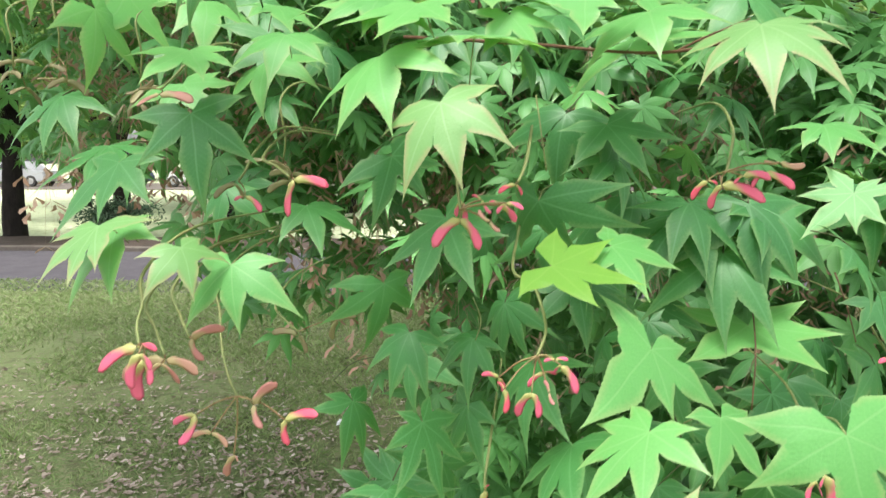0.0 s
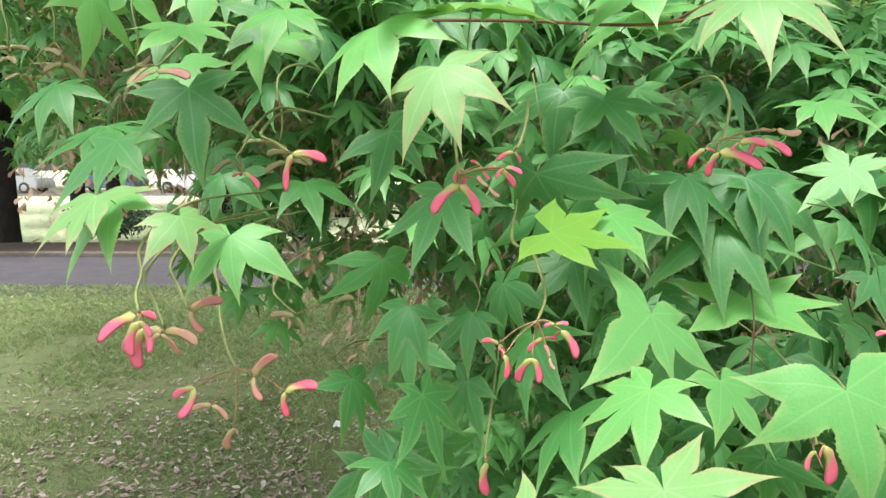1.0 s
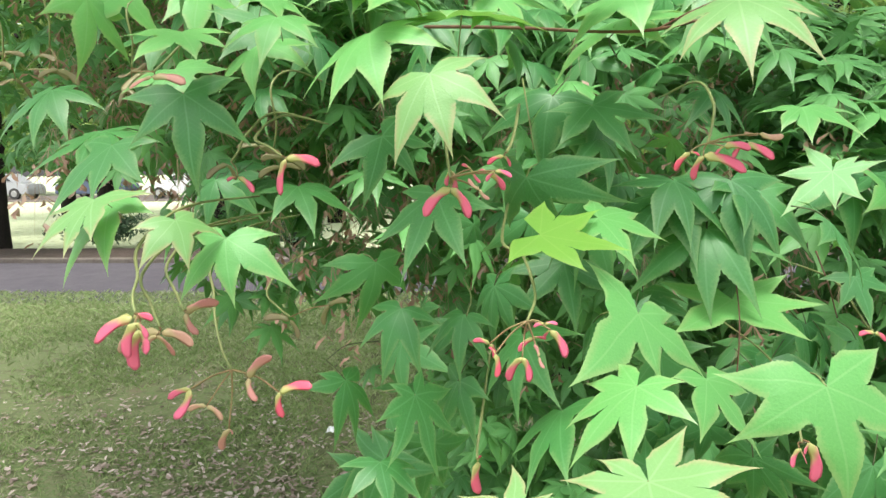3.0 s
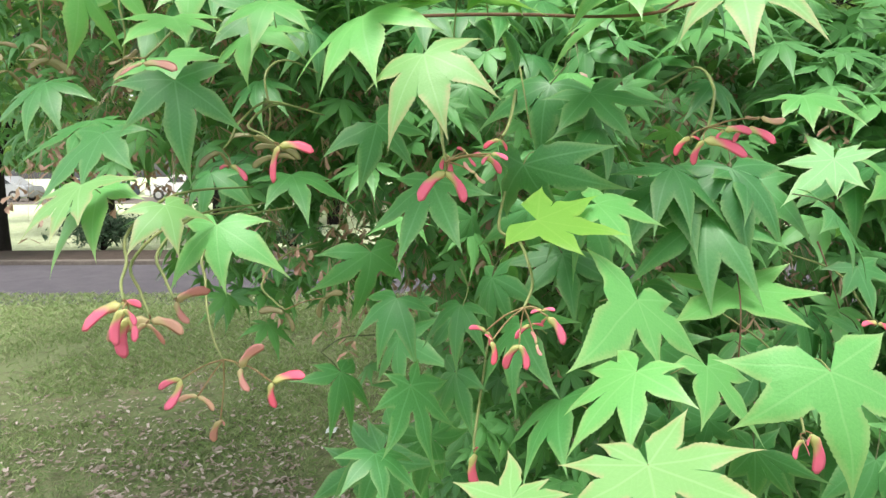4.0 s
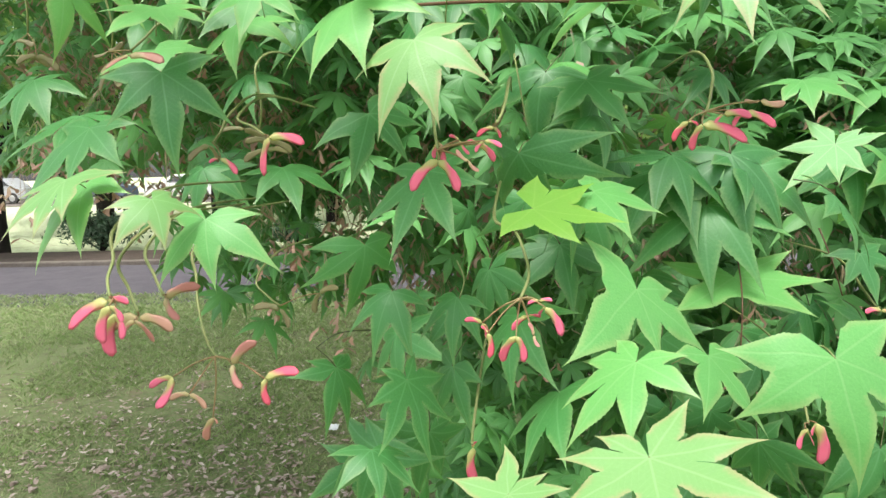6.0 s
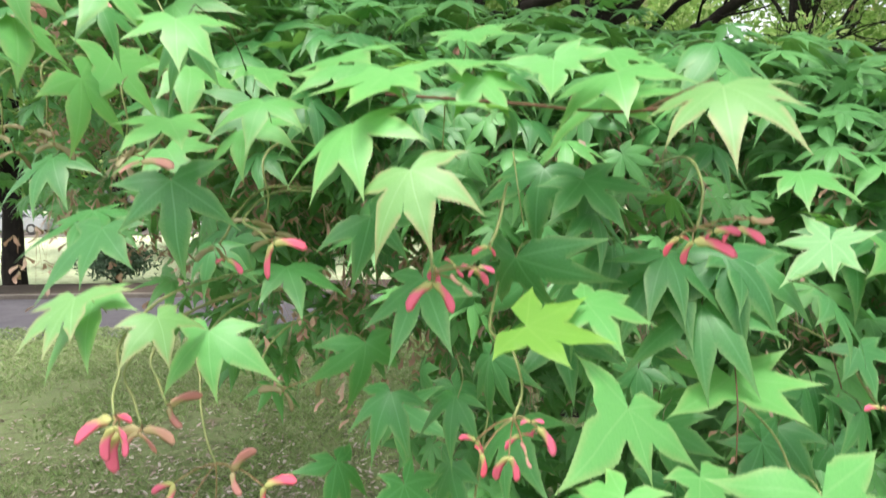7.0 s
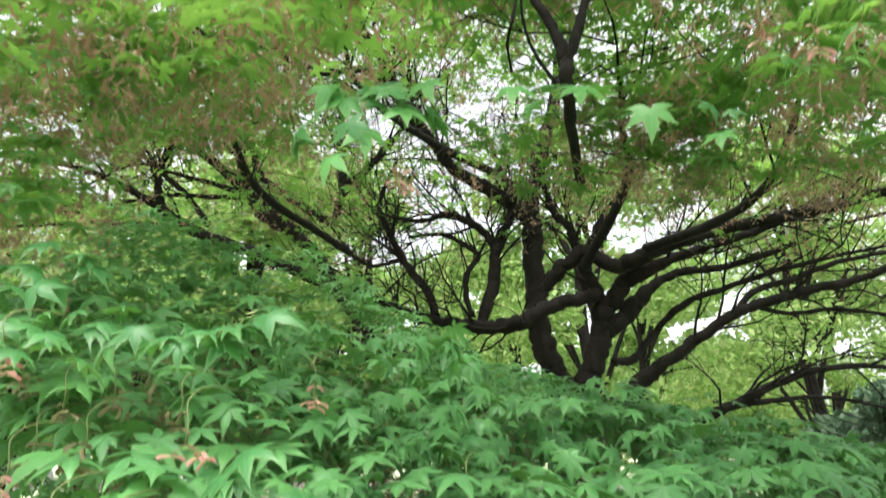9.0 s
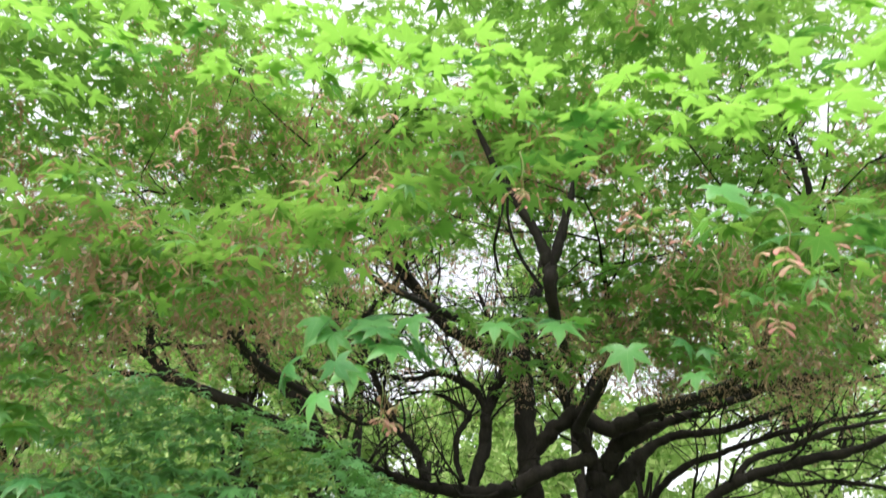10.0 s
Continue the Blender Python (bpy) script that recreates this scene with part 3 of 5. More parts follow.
limb((-1.66, 5.00, 3.48, 0.043), (-1.74, 5.00, 3.69, 0.040), (-1.83, 5.00, 3.88, 0.036), (-1.91, 5.00, 4.12, 0.033), (-1.90, 5.00, 4.32, 0.029), (-1.80, 5.00, 4.52, 0.021), (-1.66, 5.00, 4.86, 0.013))
limb((-1.78, 5.00, 3.82, 0.028), (-1.60, 5.00, 3.69, 0.030), (-1.39, 5.00, 3.54, 0.032), (-1.20, 5.00, 3.45, 0.032), (-1.15, 5.00, 3.65, 0.032), (-1.14, 5.00, 3.89, 0.030), (-1.19, 5.00, 4.25, 0.020), (-1.13, 5.00, 4.67, 0.012))
limb((-1.16, 5.00, 3.75, 0.028), (-0.98, 5.00, 3.85, 0.028), (-0.79, 5.00, 4.06, 0.025), (-0.62, 5.00, 4.30, 0.017), (-0.39, 5.00, 4.58, 0.008))
limb((-1.12, 4.95, 2.87, 0.041), (-1.78, 4.90, 3.17, 0.045), (-2.16, 4.90, 3.31, 0.049), (-2.35, 4.90, 3.41, 0.046), (-2.55, 4.90, 3.54, 0.043), (-2.62, 4.90, 3.74, 0.033), (-2.63, 4.90, 3.91, 0.029), (-2.57, 4.90, 4.10, 0.025), (-2.56, 4.90, 4.42, 0.017), (-2.69, 4.90, 4.85, 0.009))
limb((-2.58, 4.90, 3.56, 0.032), (-2.75, 4.80, 3.67, 0.029), (-2.95, 4.80, 3.77, 0.028), (-3.14, 4.70, 3.84, 0.019), (-3.50, 4.60, 3.88, 0.011), (-3.99, 4.50, 3.93, 0.008))
limb((-2.28, 4.90, 3.37, 0.029), (-2.62, 4.80, 3.40, 0.023), (-2.93, 4.70, 3.39, 0.019), (-3.27, 4.60, 3.35, 0.015), (-3.77, 4.50, 3.30, 0.007))
limb((-2.17, 4.90, 3.41, 0.024), (-2.36, 4.85, 3.66, 0.024), (-2.59, 4.80, 3.86, 0.020), (-2.86, 4.80, 4.10, 0.020), (-3.05, 4.70, 4.18, 0.016), (-3.38, 4.60, 4.30, 0.008))
limb((-1.98, 4.95, 3.71, 0.028), (-2.21, 4.90, 3.78, 0.020), (-2.44, 4.80, 3.82, 0.016), (-2.73, 4.70, 3.87, 0.011), (-3.05, 4.60, 3.65, 0.008))
limb((-1.89, 4.95, 3.66, 0.024), (-2.15, 4.90, 3.65, 0.020), (-2.47, 4.80, 3.64, 0.016), (-2.86, 4.70, 3.54, 0.011), (-3.25, 4.60, 3.50, 0.008))
limb((0.43, 2.60, 2.72, 0.018), (0.29, 1.70, 2.52, 0.016), (0.26, 1.50, 2.55, 0.017), (0.26, 1.50, 2.62, 0.018), (0.24, 1.50, 2.69, 0.015), (0.20, 1.50, 2.78, 0.012), (0.13, 1.50, 2.92, 0.011), (0.06, 1.50, 3.13, 0.005))
limb((0.26, 1.50, 2.61, 0.015), (0.29, 1.50, 2.69, 0.014), (0.32, 1.52, 2.79, 0.011), (0.37, 1.55, 2.97, 0.008), (0.46, 1.60, 3.19, 0.004))
limb((1.35, 2.20, 2.84, 0.014), (1.26, 2.00, 2.81, 0.014), (1.22, 1.95, 2.92, 0.014), (1.18, 1.90, 3.01, 0.012), (1.18, 1.90, 3.20, 0.008), (1.15, 1.90, 3.43, 0.005))
limb((0.13, 1.60, 2.65, 0.004), (0.12, 1.55, 2.70, 0.004), (0.13, 1.50, 2.73, 0.004), (0.15, 1.50, 2.83, 0.004), (0.17, 1.50, 2.95, 0.003))
limb((0.24, 1.55, 2.58, 0.005), (0.20, 1.55, 2.65, 0.005), (0.17, 1.55, 2.73, 0.004), (0.16, 1.55, 2.82, 0.004), (0.17, 1.55, 2.94, 0.003))
limb((0.66, 4.36, 2.86, 0.036), (0.75, 3.30, 3.00, 0.023), (0.55, 2.30, 2.85, 0.012), (0.45, 1.80, 2.85, 0.003))
limb((0.10, 4.45, 3.57, 0.036), (-0.30, 3.50, 3.40, 0.025), (-0.45, 2.40, 3.10, 0.012), (-0.40, 1.80, 3.10, 0.003))
limb((-0.80, 3.88, 2.85, 0.021), (-1.00, 2.90, 2.85, 0.020), (-0.90, 2.20, 2.85, 0.011), (-0.80, 1.70, 2.80, 0.003))
limb((1.05, 4.30, 2.95, 0.036), (1.20, 3.00, 2.75, 0.022), (1.10, 2.20, 2.75, 0.011), (0.90, 1.70, 2.75, 0.003))


def branch_work():
    """Branches and twigs springing from the limbs, fanning out in flat layers; returns the meshes and the ends of the twigs."""
    rng = np.random.default_rng(5)
    thick, fine, ends = [], [], []

    def grow(p, d, length, radius, level):
        pts, q, d = [], np.array(p, float), np.array(d, float)
        n = 5
        for i in range(n + 1):
            pts.append((*q, radius * (1 - 0.8 * i / n)))
            d = d + rng.normal(0, 0.24, 3) + (0, 0, 0.05 if level == 0 else -0.02)
            d /= np.linalg.norm(d)
            q = q + d * length / n
        (thick if level == 0 else fine).append(tube(pts, 5 if level == 0 else 3))
        ends.append((pts[-1][:3], d.copy(), level))
        if level < 2:
            for i in range(4 if level == 0 else 2):
                k = 1 + int(rng.integers(n))
                a = np.array(pts[k][:3])
                side = np.cross(d, (0, 0, 1)) * (1 if rng.random() < 0.5 else -1)
                e = d + side * (0.5 + 0.5 * rng.random()) + (0, 0, rng.normal(0.05, 0.2))
                grow(a, e / np.linalg.norm(e), length * 0.6, radius * 0.5, level + 1)

    for line in BOUGHS:
        n = len(line)
        for k in range(int(n * 0.36), n, 3):
            p = line[k]
            if p[1] < 1.7 or p[3] > 0.05:
                continue
            d = line[min(k + 1, n - 1)][:3] - line[max(k - 1, 0)][:3]
            d /= np.linalg.norm(d) + 1e-9
            for s in (-1, 1):
                if rng.random() < (0.70 if p[0] < 1.2 else 0.38):
                    e = d + s * np.cross(d, (0, 0.2, 1)) * (0.5 + 0.7 * rng.random()) + rng.normal(0, 0.22, 3) + (0, 0, 0.15)
                    grow(p[:3], e / np.linalg.norm(e), 0.40 + 0.45 * rng.random(), min(0.010, max(0.004, p[3] * 0.36)), 0)
    return thick, fine, ends


thick, fine, twig_ends = branch_work()
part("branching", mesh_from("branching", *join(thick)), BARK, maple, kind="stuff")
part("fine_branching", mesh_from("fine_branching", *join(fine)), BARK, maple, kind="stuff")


# ---- the maple: foliage in layers ----
def skirt_top(x, y):
    """Height of the lower mass of leaves."""
    z = 1.47 + 0.32 * (min(y, 2.0) - 0.6) - 0.20 * max(0.0, x - 0.2) - 0.42 * min(0.0, max(x, -0.8))
    return z + 0.05 * noise.noise((x * 2.2, y * 2.2, 3.1))


def sprig(rng, x, y, z, heading, count, size, spread=1.0, dip=28.0):
    """Leaf matrices of one leafy shoot: opposite pairs along a twig that heads that way, outer leaves larger."""
    out = []
    h = radians(heading)
    dx, dy = -math.sin(h), math.cos(h)
    for k in range(count):
        s = (k // 2) * 0.045 * spread
        side = -1 if k % 2 else 1
        px, py = x + dx * s + rng.normal(0, 0.012), y + dy * s + rng.normal(0, 0.012)
        turn = heading + side * (48 if k < count - 1 else 0) + rng.normal(0, 20)
        r = radians(turn)
        reach = 0.028 * spread
        out.append(np.array(leaf_pose(px - math.sin(r) * reach, py + math.cos(r) * reach, z - 0.25 * s + rng.normal(0, 0.012), turn, dip + rng.normal(0, 14), rng.normal(0, 14), size * (0.75 + 0.45 * rng.random()))))
    return out


MID = [leaf_shape(5, 7 if i % 2 else 5, 0.30 + 0.14 * (i % 4), 0.25, 0.10, 100 + i, width=0.150) for i in range(10)]
STAR = [star_shape(0.18 + 0.09 * (i % 4), 130 + i) for i in range(8)]


def spray(rng, x, y, z, heading, count, size, dip=6.0):
    """A flat terrace of leaves: three shoots side by side at one height, their tips hanging."""
    out = []
    for k in (-1, 0, 1):
        h = heading + 38 * k + rng.normal(0, 8)
        out.extend(sprig(rng, x + 0.03 * k, y + rng.normal(0, 0.02), z + rng.normal(0, 0.008), h, count, size, 1.15, dip))
    return out


SAG = [leaf_shape(6, 7 if i % 3 else 5, 0.22 + 0.12 * (i % 4), 0.30, 0.11, 160 + i, width=0.155) for i in range(10)]


def skirt_leaves():
    rng = np.random.default_rng(7)
    mid, far = [], []
    for i in range(330):
        y = 0.88 + 1.35 * rng.random()
        x = rng.uniform(-0.5 - 0.5 * y, 0.45 + 0.72 * y)
        step = skirt_top(x, y) - abs(rng.normal(0, 0.10))
        z = math.floor(step / 0.055) * 0.055 + rng.normal(0, 0.006)
        mid.extend(spray(rng, x, y, z, 180 + rng.normal(0, 34), 3, 0.056 + 0.010 * rng.random(), 10.0))
    for i in range(1400):
        y = 2.1 + 2.3 * rng.random()
        x = rng.uniform(-0.5 - 0.75 * y, 0.45 + 0.75 * y)
        z = skirt_top(x, y) - abs(rng.normal(0, 0.08)) + 0.045 * (y - 2.0) + 0.27 * max(0.0, 0.45 - max(x, -1.3)) * min(1.0, (y - 2.0) / 0.8)
        if x < -0.25 * y and noise.noise((x * 1.9, y * 1.9, 30.0)) < 0.05:
            continue
        far.extend(sprig(rng, x, y, z, 180 + rng.normal(0, 50), 5, 0.056, dip=12))
    for i in range(380):
        x, y = rng.uniform(-0.05, 1.1), rng.uniform(0.80, 1.3)
        z = rng.uniform(0.55, skirt_top(x, y) - 0.1)
        mid.extend(sprig(rng, x, y, z, 180 + rng.normal(0, 45), 4, 0.05, dip=38))
    for i in range(500):
        y = 0.9 + 3.0 * rng.random()
        x = rng.uniform(0.45 + 0.74 * y, 1.8 + 0.95 * y)
        z = max(0.8, skirt_top(x, y) - abs(rng.normal(0, 0.25)))
        far.extend(sprig(rng, x, y, z, 180 + rng.normal(0, 60), 5, 0.058, dip=22))
    return mid, far


mid, far = skirt_leaves()
joined_leaves("foliage_low", SAG, mid, FOLIAGE, maple, "layered green palmate leaves")
joined_leaves("foliage_low_far", STAR, far, FOLIAGE, maple, "layered green palmate leaves")


def hanging_seeds(rng, places, size):
    """Verts, triangles and blade coordinates of dry seed bunches: thin stalks with small pairs of wings."""
    verts, tris, blade = [], [], []
    for p in places:
        for k in range(int(rng.integers(5, 9))):
            c = p + rng.normal(0, 0.022, 3) + (0, 0, -0.045)
            f = rng.normal(0, 1, 3)
            f[2] *= 0.4
            f /= np.linalg.norm(f)
            for sign in (-1, 1):
                d = np.array((f[1] * sign, -f[0] * sign, -0.55 - 0.5 * rng.random()))
                d *= size * (0.7 + 0.5 * rng.random()) / np.linalg.norm(d)
                w = f * size * 0.20
                b = len(verts)
                bow = w * rng.uniform(0.4, 1.2)
                verts += [c, c + d * 0.22 + w * 0.45, c + d * 0.24 - w * 0.45, c + d * 0.62 + w * 0.8 + bow, c + d * 0.62 - w * 0.6 + bow, c + d * 0.92 + w * 0.6 + bow * 0.6, c + d - w * 0.3 + bow * 0.5]
                blade += [(q, 0.3, q) for q in (0, 0.22, 0.24, 0.62, 0.62, 0.92, 1)]
                tris += [(b, b + 1, b + 2), (b + 1, b + 3, b + 2), (b + 2, b + 3, b + 4), (b + 3, b + 5, b + 4), (b + 4, b + 5, b + 6)]
            b = len(verts)
            verts += [p, p + (0.0009, 0, 0), c]
            blade += [(0.1, 0.3, 0)] * 3
            tris += [(b, b + 1, b + 2)]
    return verts, tris, blade


def crown_height(x, y, layer):
    """Height of the three leaf layers overhead; the crown is a low dome round the trunk."""
    return (2.60, 3.20, 3.90)[layer] + (0.30, 0.24, 0.18)[layer] * (min(y, 5.0) - 1.4) - 0.02 * (x - 0.4) ** 2 + 0.22 * noise.noise((x * 1.1, y * 1.1, layer * 5.0))


def limb_gap(x, y, z):
    """True in the thin part of the crown under the long limb that leans out to the left."""
    rise = (z - 1.83) / (y + 0.08)
    if 0.29 < rise < 0.52 and -0.22 * y + 0.1 < x < 0.10 * y + 0.1:
        return True
    rise, lateral = (z - 1.70) / y, (x - 0.07) / y
    return 0.27 < rise < 0.50 and -0.60 < lateral < -0.23


def canopy_leaves():
    rng = np.random.default_rng(8)
    near, far, bunches, near_bunches = [], [], [], []
    for i in range(330):
        x, y = rng.uniform(-1.5, 1.7), 0.9 + 1.5 * rng.random() ** 1.3
        if noise.noise((x * 1.7, y * 1.7, 8.0)) < -0.12 or (-0.30 * y < x < 0.14 * y and rng.random() < 0.6):
            continue
        z = 2.34 + 0.20 * (y - 0.9) + 0.10 * noise.noise((x * 2.5, y * 2.5, 8.0)) + 0.24 * (rng.random() - 0.4) + 0.08 * max(0, -x)
        if limb_gap(x, y, z) and rng.random() < 0.85:
            continue
        near.extend(spray(rng, x, y, z, 180 + rng.normal(0, 50), 2, 0.044 + 0.008 * rng.random(), 12))
        for k in range(4):
            near_bunches.append(np.array((x, y + 0.03, z - 0.02)) + rng.normal(0, 0.05, 3) * (1, 1, 0.5))
    for i in range(70):
        if i < 42:
            y, lateral, rise = rng.uniform(1.0, 2.2), rng.uniform(-0.98, -0.70), rng.uniform(0.38, 0.58)
        else:
            y, lateral, rise = rng.uniform(1.75, 2.7), rng.uniform(-0.02, 0.34), rng.uniform(0.40, 0.54)
        x, z = 0.07 + lateral * y, 1.66 + rise * y
        near.extend(spray(rng, x, y, z, 180 + rng.normal(0, 50), 2, 0.046 + 0.008 * rng.random(), 12))
        for k in range(3):
            near_bunches.append(np.array((x, y + 0.03, z - 0.02)) + rng.normal(0, 0.05, 3) * (1, 1, 0.5))
    for p, d, level in twig_ends:
        if level < 1 or p[1] < 1.2 or p[2] < 2.75 + 0.06 * p[1] or rng.random() < 0.3:
            continue
        q = np.array(p) + rng.normal(0, 0.06, 3) * (1, 1, 0.4)
        if limb_gap(*q) and rng.random() < 0.7:
            continue
        far.extend(sprig(rng, *q, rng.random() * 360, 5, 0.052, dip=10))
        bunches.append(np.array(p) + rng.normal(0, 0.05, 3))
    for i in range(9500):
        y = 1.3 + 7.2 * rng.random() ** 1.2 if i % 2 else (rng.uniform(0.95, 4.2) if i % 4 else rng.uniform(0.9, 2.4))
        x = rng.uniform(-1.0 - 0.8 * y, 1.2 + 0.8 * y)
        layer = int(rng.integers(3))
        if noise.noise((x * 0.9 + 7, y * 0.9, layer * 3.3)) < (0.08 if y > 2 else -0.04, -0.06, -0.08)[layer] - (0.14 if x < -0.3 * y else 0.0):
            continue
        if layer < 2 and (-1.2 < x < 0.7 and 2.3 < y < 4.5) and rng.random() < 0.75:
            continue
        if (layer == 0 and y > 5.6 and x < 1.0) or (layer == 2 and y > 2.4 and x > -1.2 and rng.random() < 0.25) or (layer == 1 and y > 3.2 and rng.random() < 0.15):
            continue
        z = crown_height(x, y, layer) + rng.normal(0, 0.045)
        if y < 4.3 and limb_gap(x, y, z) and rng.random() < 0.85:
            continue
        far.extend(sprig(rng, x, y, z, rng.random() * 360, 5, 0.053, dip=10))
        if noise.noise((x * 1.6, y * 1.6, 20.0 + layer)) > -0.1:
            for k in range(2):
                bunches.append(np.array((x, y, z - 0.05)) + rng.normal(0, 0.07, 3))
    for i in range(1700):
        y = rng.uniform(0.95, 2.6)
        x = rng.uniform(-0.9 - 0.7 * y, 1.0 + 0.7 * y) if i < 1000 else rng.uniform(0.05, 0.3 + 0.5 * y)
        z = rng.uniform(2.95, 3.9)
        if noise.noise((x * 1.3, y * 1.3, z * 1.3)) > -0.1 and not limb_gap(x, y, z):
            far.extend(sprig(rng, x, y, z, rng.random() * 360, 5, 0.046, dip=12))
    for i in range(430):
        y = rng.uniform(3.2, 7.5)
        x = rng.uniform(-1.3 * y + 1.2, 0.2 - 0.22 * y)
        z = 2.15 + 0.11 * y + 0.12 * noise.noise((x, y, 1.0)) + rng.normal(0, 0.05)
        if noise.noise((x * 1.5, y * 1.5, 33.0)) < -0.02:
            continue
        far.extend(sprig(rng, x, y, z, 180 + rng.normal(0, 60), 5, 0.046, dip=18))
    for i in range(2600):
        a, r = rng.random() * 6.283, 4.6 * rng.random() ** 0.6
        x, y = 0.5 + r * math.cos(a) * 1.15, 4.7 + r * math.sin(a)
        if y < 1.0 or noise.noise((x * 0.9, y * 0.9, 12.0)) < -0.05:
            continue
        inside = abs(x - 0.2) < 1.1 + 0.8 * y
        z = 5.5 - 0.085 * r * r - (0.0 if inside else rng.uniform(0.0, 1.6)) + rng.normal(0, 0.12)
        if not inside or i % 3 < 2:
            far.extend(sprig(rng, x, y, z, rng.random() * 360, 5, 0.056, dip=14))
    for i in range(650):
        x, y = rng.uniform(-2.2, 0.7), rng.uniform(2.8, 5.4)
        z = 5.15 + 0.35 * noise.noise((x, y, 40.0)) + rng.normal(0, 0.1)
        far.extend(sprig(rng, x, y, z, rng.random() * 360, 5, 0.056, dip=12))
    for i in range(1500):
        a, r = rng.random() * 6.283, rng.uniform(2.2, 4.3)
        x, y = 0.5 + r * math.cos(a) * 1.15, 4.7 + r * math.sin(a)
        if x > 0.8 + 0.8 * max(y, 0.5) and y > 1.2:
            far.extend(sprig(rng, x, y, rng.uniform(1.2, 2.8), rng.random() * 360, 5, 0.056, dip=25))
    return near, far, bunches, near_bunches


near, far, bunches, near_bunches = canopy_leaves()
joined_leaves("foliage_high", MID, near, CANOPY, maple, "lime green leaves lit through from above")
joined_leaves("foliage_crown", STAR, far, CANOPY, maple, "lime green leaves lit through from above")
rng = np.random.default_rng(14)
for y_ in range(1100):
    y = 0.85 + 1.5 * rng.random()
    x = rng.uniform(-0.45 * y - 0.1, 0.1) if y_ % 3 else rng.uniform(0.0, 0.1 + 0.6 * y)
    near_bunches.append(np.array((x, y, skirt_top(x, y) - 0.06 - 0.34 * rng.random())))
part("dry_seed_mass", mesh_from("dry_seed_mass", *hanging_seeds(rng, bunches, 0.026)), SAMARA_DULL, maple, "dull brown winged seeds", "stuff")
part("inner_seed_mass", mesh_from("inner_seed_mass", *hanging_seeds(rng, near_bunches, 0.018)), SAMARA_HUSK, maple, "dull brown winged seeds", "stuff")
# ---- the maple: leaves close by, each by itself ----
NEAR = {}
PETIOLES = [mesh_from("petiole", *tube(curve_points([(0, 0, 0, 0.010), (b * 0.5, -0.2, -0.03, 0.008), (b, -0.42, -0.12 + c, 0.009)], 4), 5)) for b, c in ((0.06, 0.0), (-0.08, 0.04), (0.02, -0.06))]
HANGING_PETIOLES = [mesh_from("petiole", *tube(curve_points([(0, 0, 0, 0.009), (b * 0.5, -0.13, -0.16, 0.007), (b, -0.20, -0.42, 0.008)], 4), 5)) for b in (0.06, -0.08, 0.02)]
LEAF_COUNT = [0]


def leaf_mesh(material, droop, kind, lobes=5):
    level = min(6, max(0, int(round((droop + 0.1) / 0.2))))
    key = (material.name, level, kind, lobes)
    if key not in NEAR:
        v, t, b = leaf_shape(34, lobes, 0.2 * level - 0.1, 0.16 + 0.08 * (kind % 2), 0.16, 300 + 7 * kind + level, teeth=0.045, width=0.158)
        NEAR[key] = mesh_from("leaf", v, t, b)
    return NEAR[key]


def leaf(x, y, z, turn, dip, lean, size, material, droop=0.3, lobes=5, twig=True):
    """One leaf with its stalk, and the shoot that carries it."""
    kind = LEAF_COUNT[0] % 4
    LEAF_COUNT[0] += 1
    m = leaf_pose(x, y, z, turn, dip, lean, size)
    ob = part("leaf", leaf_mesh(material, droop, kind, lobes), material, maple)
    ob.matrix_local = m
    stalk = part("petiole", PETIOLES[kind % 3], STALK if material in (LIME, FRESH) else SHOOT, ob)
    if twig:
        end = m @ Vector(((0.06, -0.08, 0.02)[kind % 3], -0.42, (-0.12, -0.08, -0.18)[kind % 3]))
        back = Vector((x * 1.1 + 0.01, y + 0.13, z - 0.005))
        mid_ = (end + back) / 2 + Vector((0.004 * (kind - 1.5), 0, 0.004))
        stem("twig", [(*end, 0.0004), (*mid_, 0.0005), (*back, 0.0008)], SHOOT, maple, 4, 5)
    return ob


def own_leaf(x, y, z, turn, dip, lean, size, material, droop, *lobes):
    """A leaf of the outermost shoots, with the spread and length of its own lobes."""
    kind = LEAF_COUNT[0] % 4
    LEAF_COUNT[0] += 1
    v, t, b = leaf_shape(44, len(lobes), droop, 0.07 + 0.05 * (kind % 2), 0.10, 700 + LEAF_COUNT[0], teeth=0.030, width={GREEN: 0.146, LIME: 0.18}.get(material, 0.168), own=lobes, web={GREEN: 0.26, LIME: 0.37}.get(material, 0.29))
    ob = part("leaf", mesh_from("leaf", v, t, b), material, maple)
    ob.matrix_local = leaf_pose(x, y, z, turn, dip, lean, size)
    part("petiole", HANGING_PETIOLES[kind % 3], STALK if material in (LIME, FRESH, YOUNG) else SHOOT, ob)
    return ob


own_leaf(0.010, 0.450, 1.393, 179, 43, 19, 0.049, YOUNG, 0.44, (-108, 0.68), (-40, 0.89), (3, 0.95), (42, 0.99), (99, 0.77))
own_leaf(-0.026, 0.490, 1.421, 180, 27, 23, 0.061, FRESH, 0.40, (-104, 0.70), (-48, 0.84), (6, 0.96), (44, 0.88), (95, 0.92))
own_leaf(0.174, 0.490, 1.435, 153, 28, 2, 0.062, YOUNG, 0.43, (-112, 0.71), (-75, 0.69), (-46, 0.98), (-11, 0.97), (32, 0.79), (84, 0.80), (128, 0.48))
own_leaf(-0.151, 0.530, 1.394, 198, 61, 7, 0.057, GREEN, 0.31, (-113, 0.71), (-46, 0.92), (0, 1.14), (55, 0.81), (102, 0.73))
